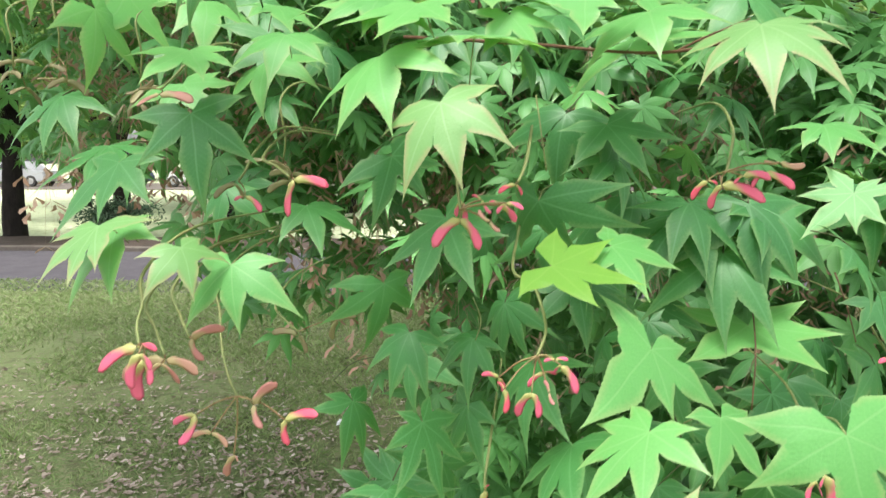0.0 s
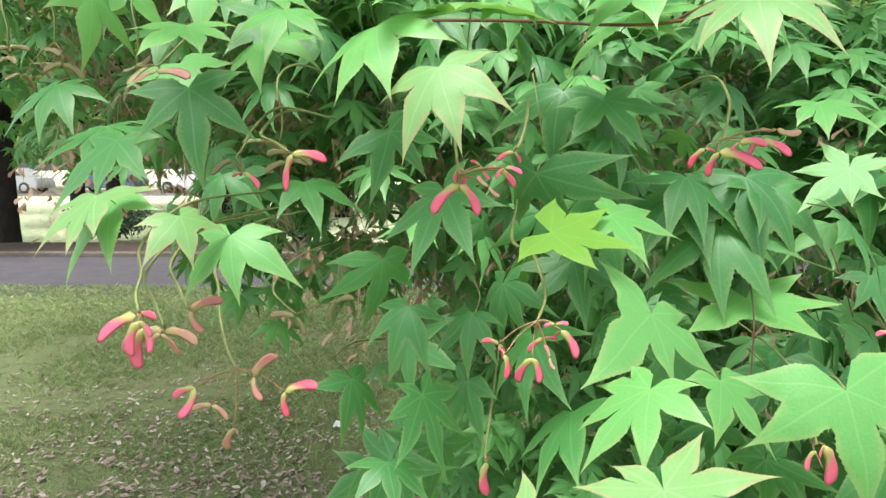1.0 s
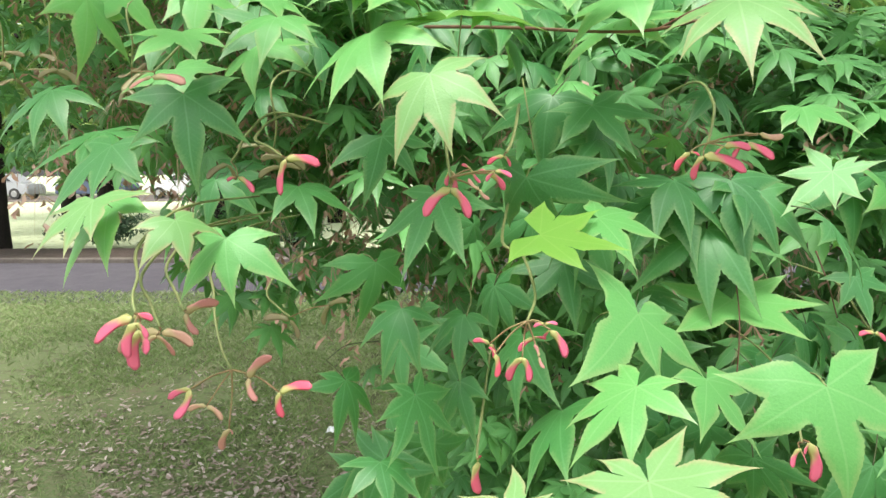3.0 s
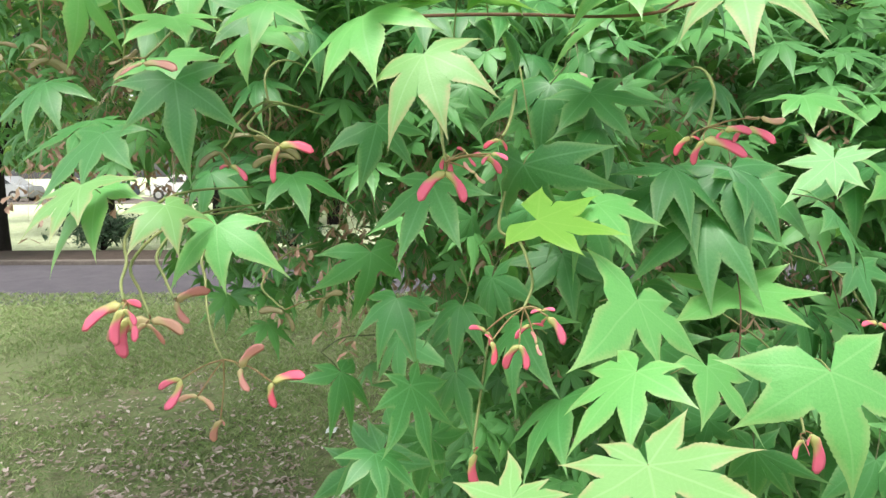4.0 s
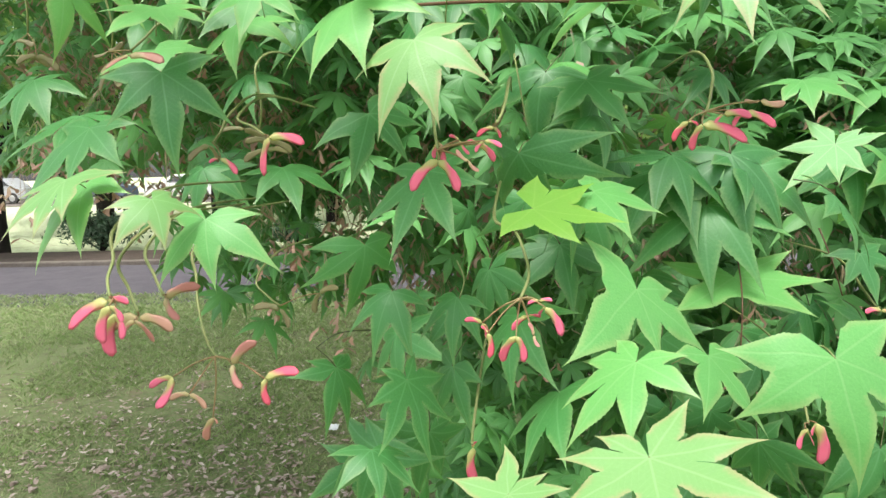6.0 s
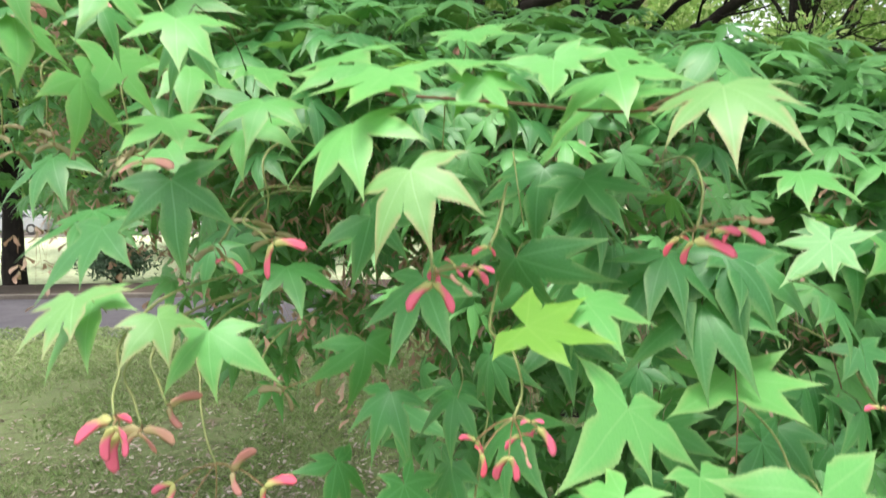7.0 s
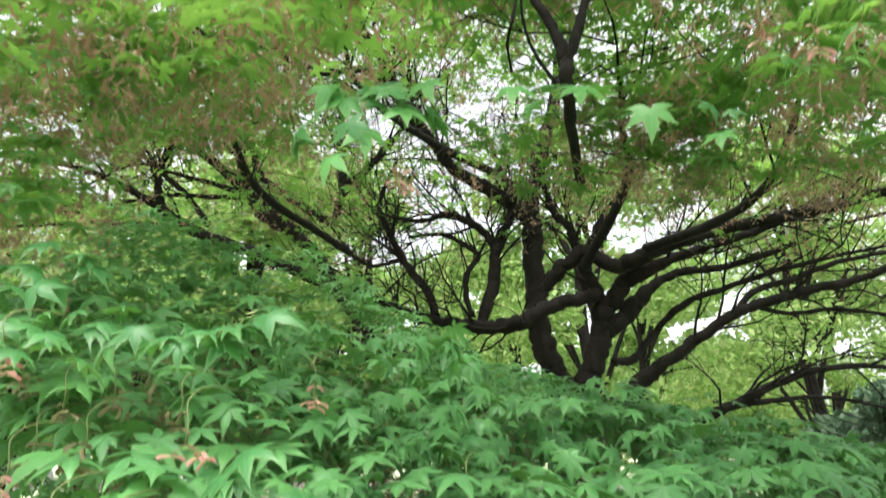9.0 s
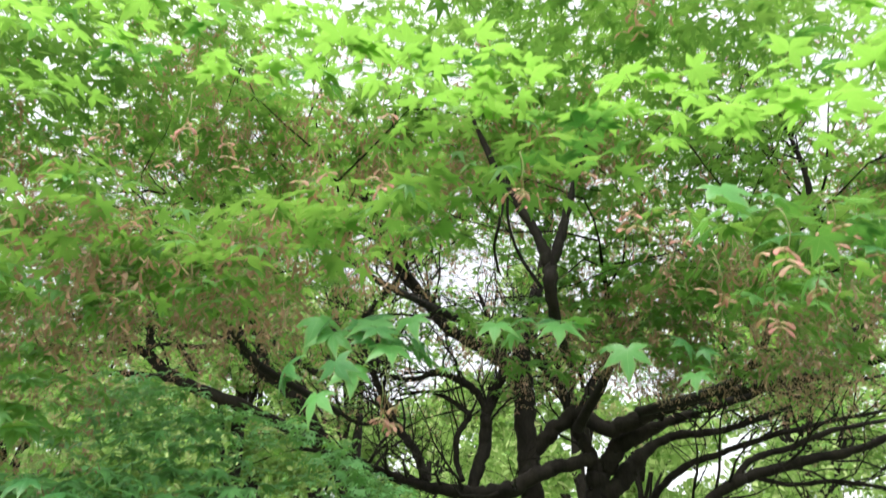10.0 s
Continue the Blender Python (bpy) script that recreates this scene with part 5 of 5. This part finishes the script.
samara(c, (0.0397, 0.4482, 1.3430), (0.0340, 0.4521, 1.3442), (0.0475, 0.4519, 1.3346))
samara(c, (0.0425, 0.4459, 1.3442), (0.0380, 0.4480, 1.3391), (0.0510, 0.4477, 1.3413))
samara(c, (0.0346, 0.4495, 1.3348), (0.0289, 0.4498, 1.3405), (0.0397, 0.4495, 1.3299), SAMARA_ROSE)
c = cluster((0.055, 0.494, 1.368), (0.052, 0.482, 1.359), (0.049, 0.470, 1.354))
samara(c, (0.0478, 0.4751, 1.3524), (0.0389, 0.4751, 1.3479), (0.0516, 0.4778, 1.3466))
c = cluster((-0.114, 0.554, 1.368), (-0.101, 0.542, 1.361), (-0.090, 0.530, 1.355))
samara(c, (-0.0868, 0.5282, 1.3532), (-0.0921, 0.5313, 1.3300), (-0.0657, 0.5314, 1.3492))
c = cluster((-0.126, 0.574, 1.372), (-0.129, 0.562, 1.359), (-0.130, 0.550, 1.352))
samara(c, (-0.1322, 0.5495, 1.3504), (-0.1471, 0.5501, 1.3408), (-0.1282, 0.5529, 1.3395), SAMARA_OLIVE)
samara(c, (-0.1265, 0.5527, 1.3421), (-0.1161, 0.5526, 1.3315), (-0.1335, 0.5505, 1.3392))
c = cluster((-0.167, 0.574, 1.434), (-0.175, 0.562, 1.421), (-0.179, 0.550, 1.411))
samara(c, (-0.1794, 0.5479, 1.4075), (-0.1959, 0.5495, 1.4006), (-0.1557, 0.5452, 1.4025), SAMARA_ROSE)
samara(c, (-0.1965, 0.5549, 1.4116), (-0.2050, 0.5530, 1.4085), (-0.1877, 0.5582, 1.4179), SAMARA_OLIVE)
c = cluster((0.174, 0.524, 1.384), (0.170, 0.512, 1.370), (0.164, 0.500, 1.359))
samara(c, (0.1610, 0.4977, 1.3519), (0.1567, 0.5014, 1.3381), (0.1858, 0.4994, 1.3428))
samara(c, (0.1542, 0.5001, 1.3539), (0.1460, 0.5002, 1.3434), (0.1603, 0.5013, 1.3519))
samara(c, (0.1846, 0.5011, 1.3581), (0.1780, 0.4996, 1.3505), (0.2006, 0.4987, 1.3497))
samara(c, (0.1924, 0.5001, 1.3637), (0.1852, 0.5036, 1.3646), (0.2063, 0.5011, 1.3623), SAMARA_ROSE)
samara(c, (0.1711, 0.4949, 1.3568), (0.1678, 0.4975, 1.3524), (0.1867, 0.4967, 1.3554))
c = cluster((0.048, 0.498, 1.303), (0.058, 0.486, 1.298), (0.063, 0.474, 1.286), (0.064, 0.462, 1.276), (0.059, 0.450, 1.267))
samara(c, (0.0399, 0.4549, 1.2538), (0.0310, 0.4524, 1.2559), (0.0424, 0.4569, 1.2452))
samara(c, (0.0426, 0.4447, 1.2511), (0.0392, 0.4459, 1.2543), (0.0432, 0.4429, 1.2391))
samara(c, (0.0678, 0.4467, 1.2662), (0.0623, 0.4497, 1.2643), (0.0740, 0.4436, 1.2670))
samara(c, (0.0711, 0.4503, 1.2624), (0.0682, 0.4531, 1.2575), (0.0792, 0.4482, 1.2483))
samara(c, (0.0564, 0.4465, 1.2489), (0.0493, 0.4496, 1.2352), (0.0602, 0.4459, 1.2359))
samara(c, (0.0626, 0.4526, 1.2576), (0.0545, 0.4489, 1.2513), (0.0692, 0.4515, 1.2573))
samara(c, (0.0650, 0.4461, 1.2491), (0.0625, 0.4474, 1.2553), (0.0674, 0.4427, 1.2442), SAMARA_ROSE)
c = cluster((0.035, 0.524, 1.182), (0.033, 0.512, 1.172), (0.033, 0.500, 1.171))
samara(c, (0.0332, 0.5055, 1.1665), (0.0353, 0.5017, 1.1718), (0.0339, 0.5073, 1.1442))
c = cluster((0.247, 0.564, 1.185), (0.247, 0.552, 1.174), (0.244, 0.540, 1.167))
samara(c, (0.2398, 0.5343, 1.1654), (0.2353, 0.5323, 1.1529), (0.2466, 0.5368, 1.1537))
samara(c, (0.2468, 0.5359, 1.1686), (0.2431, 0.5334, 1.1613), (0.2518, 0.5374, 1.1411))
c = cluster((0.321, 0.624, 1.235), (0.322, 0.612, 1.227), (0.319, 0.600, 1.227))
samara(c, (0.3194, 0.5986, 1.2258), (0.3064, 0.5950, 1.2250), (0.3300, 0.6025, 1.2190))
c = cluster((-0.152, 0.684, 1.241), (-0.138, 0.672, 1.228), (-0.125, 0.660, 1.223))
samara(c, (-0.126, 0.662, 1.220), (-0.149, 0.663, 1.221), (-0.118, 0.657, 1.205), SAMARA_OLIVE)
samara(c, (-0.092, 0.660, 1.233), (-0.097, 0.661, 1.216), (-0.075, 0.655, 1.238), SAMARA_OLIVE)

def bunch(x, y, z, count, material):
    """A fuller bunch of seeds hanging under the leaves, further off."""
    ob = cluster((x, y, z + 0.05), (x + 0.004, y - 0.004, z + 0.02), (x, y, z))
    ob["label"] = "bunch of dull rose winged maple seeds"
    for k in range(count):
        c = np.array((x, y, z)) + SEED_RNG.normal(0, 0.013, 3) + (0, 0, -0.012)
        a = SEED_RNG.uniform(0, 6.283)
        d = np.array((math.cos(a), math.sin(a), 0.0)) * 0.017
        samara(ob, c, c + d + (0, 0, SEED_RNG.uniform(-0.016, 0.0)), c - d + (0, 0, SEED_RNG.uniform(-0.016, 0.0)), material)
    return ob


def high_sprays():
    """Leaves of the upper tier near the eye: cool green sprays hanging low, lime ones with light from above in their
    colour.
    """
    rng = np.random.default_rng(15)
    for x, y, z, heading, count, size, material, dip in (
            (-0.13, 1.03, 2.26, 170, 3, 0.052, FRESH, 45), (-0.19, 1.01, 2.18, 160, 2, 0.052, FRESH, 50), (-0.08, 1.04, 2.25, 190, 3, 0.050, GREEN, 40), (0.20, 1.12, 2.31, 175, 3, 0.046, FRESH, 25), (0.40, 1.10, 2.24, 185, 3, 0.044, GREEN, 28),
            (0.46, 0.74, 2.30, 190, 4, 0.046, FRESH, 30), (0.55, 0.72, 2.25, 200, 3, 0.046, GREEN, 35),
            (-0.65, 1.18, 2.45, 170, 4, 0.048, FRESH, 25),
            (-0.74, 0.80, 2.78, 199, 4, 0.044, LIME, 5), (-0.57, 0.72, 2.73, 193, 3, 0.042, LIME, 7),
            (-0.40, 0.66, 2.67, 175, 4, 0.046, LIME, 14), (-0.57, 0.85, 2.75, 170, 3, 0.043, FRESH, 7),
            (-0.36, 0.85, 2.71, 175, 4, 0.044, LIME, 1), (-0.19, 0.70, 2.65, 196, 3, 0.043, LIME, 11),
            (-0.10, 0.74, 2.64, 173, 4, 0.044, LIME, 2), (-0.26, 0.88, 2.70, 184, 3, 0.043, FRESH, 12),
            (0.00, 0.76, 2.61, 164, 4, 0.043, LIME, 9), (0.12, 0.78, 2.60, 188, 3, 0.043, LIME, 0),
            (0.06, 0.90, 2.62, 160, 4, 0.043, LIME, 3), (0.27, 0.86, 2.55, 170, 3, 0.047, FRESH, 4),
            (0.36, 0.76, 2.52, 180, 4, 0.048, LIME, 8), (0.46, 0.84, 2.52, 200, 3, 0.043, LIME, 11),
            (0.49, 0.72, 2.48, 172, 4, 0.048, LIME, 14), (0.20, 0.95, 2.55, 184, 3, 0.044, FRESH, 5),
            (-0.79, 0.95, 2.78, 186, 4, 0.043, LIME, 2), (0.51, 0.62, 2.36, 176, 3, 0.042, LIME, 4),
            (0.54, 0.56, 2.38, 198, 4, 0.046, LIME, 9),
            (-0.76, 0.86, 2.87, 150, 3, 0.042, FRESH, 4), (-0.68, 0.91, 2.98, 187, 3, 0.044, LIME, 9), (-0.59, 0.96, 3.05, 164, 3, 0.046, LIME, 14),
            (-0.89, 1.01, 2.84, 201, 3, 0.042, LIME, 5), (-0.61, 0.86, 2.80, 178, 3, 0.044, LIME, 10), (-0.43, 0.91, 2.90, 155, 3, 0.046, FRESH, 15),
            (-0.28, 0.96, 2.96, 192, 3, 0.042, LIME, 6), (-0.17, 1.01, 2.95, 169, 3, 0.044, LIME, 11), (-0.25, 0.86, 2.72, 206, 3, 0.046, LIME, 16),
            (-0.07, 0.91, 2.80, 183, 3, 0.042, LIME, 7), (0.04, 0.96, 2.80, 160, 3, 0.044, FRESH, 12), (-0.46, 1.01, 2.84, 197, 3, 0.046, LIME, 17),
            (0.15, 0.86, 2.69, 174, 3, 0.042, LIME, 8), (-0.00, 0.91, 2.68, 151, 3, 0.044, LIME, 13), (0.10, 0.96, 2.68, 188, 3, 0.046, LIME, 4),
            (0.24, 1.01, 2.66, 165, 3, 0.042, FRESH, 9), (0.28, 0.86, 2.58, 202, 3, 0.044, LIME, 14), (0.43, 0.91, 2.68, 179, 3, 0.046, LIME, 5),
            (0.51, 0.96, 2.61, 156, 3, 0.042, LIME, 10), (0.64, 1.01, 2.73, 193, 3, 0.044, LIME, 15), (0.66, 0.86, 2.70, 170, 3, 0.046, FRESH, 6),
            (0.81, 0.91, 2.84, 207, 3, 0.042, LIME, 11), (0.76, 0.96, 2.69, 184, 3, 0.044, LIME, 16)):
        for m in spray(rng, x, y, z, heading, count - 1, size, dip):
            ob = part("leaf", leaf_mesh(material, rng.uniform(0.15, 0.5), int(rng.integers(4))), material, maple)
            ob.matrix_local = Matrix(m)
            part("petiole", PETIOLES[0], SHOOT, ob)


high_sprays()
for x, y, z in ((-0.28, 0.78, 1.70), (-0.21, 1.05, 1.78), (-0.33, 0.72, 1.58), (-0.40, 0.74, 1.60), (-0.52, 0.78, 1.80), (-0.50, 0.80, 1.66), (0.02, 1.10, 1.62)):
    bunch(x, y, z, 5, SAMARA_ROSE)
for x, y, z in ((-0.50, 0.86, 2.43), (-0.36, 0.72, 2.50), (-0.16, 0.76, 2.43), (-0.06, 0.78, 2.42), (-0.36, 0.95, 2.40), (0.15, 0.74, 2.38), (0.30, 0.80, 2.36), (0.40, 0.82, 2.33), (0.48, 0.78, 2.20), (0.62, 0.72, 2.24), (-0.08, 1.00, 2.12), (0.44, 0.62, 2.20)):
    bunch(x, y, z, 5, SAMARA_ROSE)

for x, y, z in ((-0.387, 0.700, 1.447), (-0.331, 0.680, 1.452), (-0.128, 0.640, 1.363), (-0.250, 0.660, 1.431)):
    bunch(x, y, z, 3, SAMARA_OLIVE)


# terraces of leaves stepping up beside the eye, seeds hanging under them
def terraces():
    rng = np.random.default_rng(16)
    for i, (x, y, z) in enumerate(((-0.54, 0.88, 1.85), (-0.49, 0.92, 1.86), (-0.40, 0.90, 1.86), (-0.31, 0.86, 1.83), (-0.25, 0.90, 1.86), (-0.61, 1.00, 1.98), (-0.63, 0.95, 1.93), (-0.51, 0.80, 1.81), (-0.39, 0.88, 1.66), (-0.25, 0.90, 1.67), (-0.21, 0.85, 1.67), (-0.15, 0.84, 1.55))):
        for m in spray(rng, x, y, z, 180 + rng.normal(0, 25), 2, 0.050 + 0.008 * rng.random(), 12):
            material = FRESH if rng.random() < 0.6 else GREEN
            ob = part("leaf", leaf_mesh(material, rng.uniform(0.4, 0.8), int(rng.integers(4)), 7 if i % 2 else 5), material, maple)
            ob.matrix_local = Matrix(m)
            part("petiole", PETIOLES[i % 3], SHOOT, ob)


terraces()
leaf(-0.189, 0.828, 1.467, 145, 10, -15, 0.052, FRESH, 0.50, 5)
leaf(-0.029, 0.877, 1.464, 200, 23, 10, 0.052, GREEN, 0.65, 7)
leaf(0.096, 0.877, 1.463, 183, 30, -9, 0.054, FRESH, 0.80, 5)
leaf(0.129, 0.828, 1.436, 166, 15, 2, 0.056, FRESH, 0.95, 7)
leaf(0.231, 0.877, 1.456, 149, 22, 13, 0.058, GREEN, 0.50, 5)
leaf(0.292, 0.877, 1.431, 202, 29, -6, 0.060, FRESH, 0.65, 7)
leaf(-0.121, 0.934, 1.496, 185, 14, 5, 0.052, FRESH, 0.80, 5)
leaf(0.036, 1.000, 1.517, 168, 21, -14, 0.054, GREEN, 0.95, 7)
leaf(-0.302, 0.828, 1.493, 187, 20, -11, 0.060, GREEN, 0.80, 5)
leaf(-0.313, 0.620, 1.533, 120, 14, -15, 0.053, FRESH, 0.50, 5)
leaf(-0.387, 0.897, 1.542, 173, 21, -4, 0.055, GREEN, 0.65, 7)
leaf(-0.254, 0.804, 1.516, 196, 28, 7, 0.057, FRESH, 0.80, 5)
leaf(-0.224, 0.897, 1.559, 189, 15, -12, 0.059, FRESH, 0.95, 7)
leaf(-0.187, 0.804, 1.430, 175, 29, 10, 0.053, FRESH, 0.65, 7)
leaf(0.119, 0.897, 1.458, 207, 17, -6, 0.061, FRESH, 0.65, 7)
leaf(0.107, 0.897, 1.525, 186, 18, -3, 0.057, FRESH, 0.50, 5)
leaf(-0.161, 0.897, 1.550, 179, 25, 8, 0.059, GREEN, 0.65, 7)
leaf(-0.073, 0.897, 1.542, 172, 32, -11, 0.061, FRESH, 0.80, 5)
for x, y, z in ((-0.61, 0.95, 1.80), (-0.51, 0.90, 1.75), (-0.54, 0.90, 1.69), (-0.47, 0.95, 1.76), (-0.45, 1.00, 1.79), (-0.37, 0.95, 1.74), (-0.44, 0.85, 1.69)):
    bunch(x, y, z, 5, SAMARA_OLIVE)
for x, y, z in ((-0.58, 0.85, 2.61), (-0.78, 0.90, 2.59), (-0.40, 0.95, 2.63), (-0.29, 1.20, 2.76), (-0.13, 1.10, 2.65), (0.40, 0.90, 2.45), (0.42, 0.80, 2.24), (0.60, 0.80, 2.33), (-0.80, 1.10, 2.68), (0.61, 0.90, 2.29), (-0.09, 1.10, 2.17), (0.18, 1.20, 2.66), (-0.65, 1.20, 2.78)):
    bunch(x, y, z, 4, SAMARA_ROSE)
for x, y, z in ((-0.48, 0.90, 2.81), (-0.60, 0.90, 2.63), (0.18, 1.00, 2.66), (0.44, 0.85, 2.25), (0.59, 0.80, 2.33), (0.41, 0.95, 2.45), (-0.21, 0.95, 2.73), (0.31, 1.00, 2.56), (-0.37, 0.90, 2.57), (-0.11, 1.00, 2.74), (-0.72, 0.95, 2.58), (-0.07, 1.00, 2.13)):
    bunch(x, y, z, 3, SAMARA_ROSE)


# ---- shoots that show between the leaves ----
stem("twig", [(-0.044, 0.740, 1.476, 0.0015), (0.030, 0.640, 1.454, 0.0013), (0.072, 0.600, 1.444, 0.0012), (0.112, 0.560, 1.433, 0.0010), (0.142, 0.530, 1.428, 0.0010), (0.175, 0.500, 1.431, 0.0006)], TWIG_RED, maple, 6, 6, label="thin red-brown shoot")
stem("twig", [(0.142, 0.530, 1.428, 0.0008), (0.157, 0.520, 1.435, 0.0006), (0.176, 0.510, 1.442, 0.0005)], TWIG_RED, maple, 6, 6, label="thin red-brown shoot")
stem("twig", [(-0.241, 0.680, 1.599, 0.0008), (-0.215, 0.640, 1.564, 0.0007), (-0.191, 0.600, 1.534, 0.0007), (-0.166, 0.570, 1.501, 0.0006)], STALK, maple, 6, 6, label="pale yellow-green shoot")
stem("twig", [(0.218, 0.600, 1.277, 0.0006), (0.201, 0.540, 1.249, 0.0005), (0.197, 0.530, 1.212, 0.0005)], TWIG_RED, maple, 6, 6, label="thin red-brown shoot")
stem("twig", [(0.305, 0.660, 1.278, 0.0007), (0.306, 0.640, 1.254, 0.0005), (0.309, 0.630, 1.230, 0.0005)], TWIG_RED, maple, 6, 6, label="thin red-brown shoot")
stem("twig", [(0.023, 0.600, 1.266, 0.0005), (0.029, 0.560, 1.259, 0.0005), (0.026, 0.546, 1.249, 0.0004)], STALK, maple, 6, 6, label="pale yellow-green shoot")
stem("twig", [(0.067, 0.620, 1.412, 0.0007), (0.069, 0.580, 1.380, 0.0006), (0.072, 0.575, 1.358, 0.0005)], STALK, maple, 6, 6, label="pale yellow-green shoot")


# ---- parked cars beyond the lawn, and a scrap of paper ----
def painted(name, colour, rough=0.3, metal=0.0):
    m = Nodes(name)
    dirt = m.noise(3.0)
    col = m.mix(m.math("MULTIPLY", dirt, 0.25), colour, (0.25, 0.24, 0.22))
    return m.finish(m.add("ShaderNodeBsdfPrincipled", [("Base Color", col), ("Roughness", rough), ("Metallic", metal)]).outputs[0])


GLASS_DARK = painted("car_glass", (0.03, 0.035, 0.04), 0.1)
TYRE = painted("tyre_rubber", (0.02, 0.02, 0.02), 0.8)
RIM = painted("rim_metal", (0.5, 0.5, 0.5), 0.35, 0.8)
structure("car_park", box_mesh(-60, 60, 34, 44, -0.3, -0.03), KERB, "pale paved parking strip beyond the lawn", "paving")


def outline_block(points, half, inset=0.0):
    """A body pulled out sideways from a side outline, narrowed towards the top."""
    bm = bmesh.new()
    rows = []
    top = max(z for x, z in points)
    for side in (-1, 1):
        rows.append([bm.verts.new((x, side * (half - inset * z / top), z)) for x, z in points])
    n = len(points)
    for i in range(n):
        bm.faces.new((rows[0][i], rows[0][(i + 1) % n], rows[1][(i + 1) % n], rows[1][i]))
    bm.faces.new(rows[0][::-1])
    bm.faces.new(rows[1])
    bmesh.ops.recalc_face_normals(bm, faces=bm.faces)
    bmesh.ops.bevel(bm, geom=list(bm.edges), offset=0.05, segments=2, affect="EDGES")
    return bm


def wheel_mesh(radius, depth):
    bm = bmesh.new()
    bmesh.ops.create_cone(bm, cap_ends=True, segments=24, radius1=radius, radius2=radius, depth=depth, matrix=Matrix.Rotation(radians(90), 4, "X"))
    bmesh.ops.bevel(bm, geom=list(bm.edges), offset=0.02, segments=1, affect="EDGES")
    return bm


def parked_car(x, y, colour, label):
    car = thing("car", label, "car", (x, y, -0.03), group="cars parked beyond the lawn")
    part("body", outline_block(((-2.1, 0.28), (-2.1, 0.72), (-1.95, 0.88), (-1.0, 0.95), (1.3, 0.95), (2.0, 0.86), (2.1, 0.6), (2.1, 0.28)), 0.86, 0.04), colour, car)
    part("roof", outline_block(((-1.15, 0.93), (-0.55, 1.44), (0.75, 1.46), (1.5, 0.93)), 0.74, 0.10), colour, car)
    for name, pts in (("side_window", ((-0.95, 0.97), (-0.5, 1.36), (0.1, 1.38), (0.1, 0.97))), ("side_window", ((0.18, 0.97), (0.18, 1.38), (0.7, 1.38), (1.2, 0.97)))):
        part(name, outline_block(pts, 0.765, 0.10), GLASS_DARK, car)
    for wx in (-1.3, 1.3):
        for wy in (-0.78, 0.78):
            tyre = part("wheel", wheel_mesh(0.32, 0.2), TYRE, car)
            tyre.location = (wx, wy, 0.32)
            part("rim", wheel_mesh(0.19, 0.22), RIM, tyre)
    for wy in (-0.6, 0.6):
        lamp = part("headlight", box_mesh(-2.13, -2.06, wy - 0.14, wy + 0.14, 0.62, 0.74, 0.02), RIM, car)


parked_car(-27.5, 38.0, painted("car_silver", (0.45, 0.46, 0.48), 0.3, 0.4), "silver parked car beyond the lawn")
parked_car(-22.0, 38.4, painted("car_blue", (0.06, 0.09, 0.16)), "dark blue parked car beyond the lawn")
parked_car(-16.5, 38.0, painted("car_white", (0.72, 0.72, 0.72)), "white parked car beyond the lawn")


def paper_scrap(x, y):
    rng = np.random.default_rng(3)
    ob = thing("paper_scrap", "small crumpled white scrap of paper on the grass", "paper", (x, y, 0.015))
    n = 6
    verts = [(0.05 * (i / n - 0.5), 0.07 * (j / n - 0.5), 0.012 + 0.010 * rng.random()) for j in range(n + 1) for i in range(n + 1)]
    quads = [(j * (n + 1) + i, j * (n + 1) + i + 1, (j + 1) * (n + 1) + i + 1, (j + 1) * (n + 1) + i) for j in range(n) for i in range(n)]
    sheet_ = part("sheet", mesh_from("sheet", verts, quads, smooth=False), painted("white_paper", (0.8, 0.82, 0.85), 0.7), ob)
    thick_ = sheet_.modifiers.new("thickness", "SOLIDIFY")
    thick_.thickness = 0.001


paper_scrap(-0.72, 3.42)
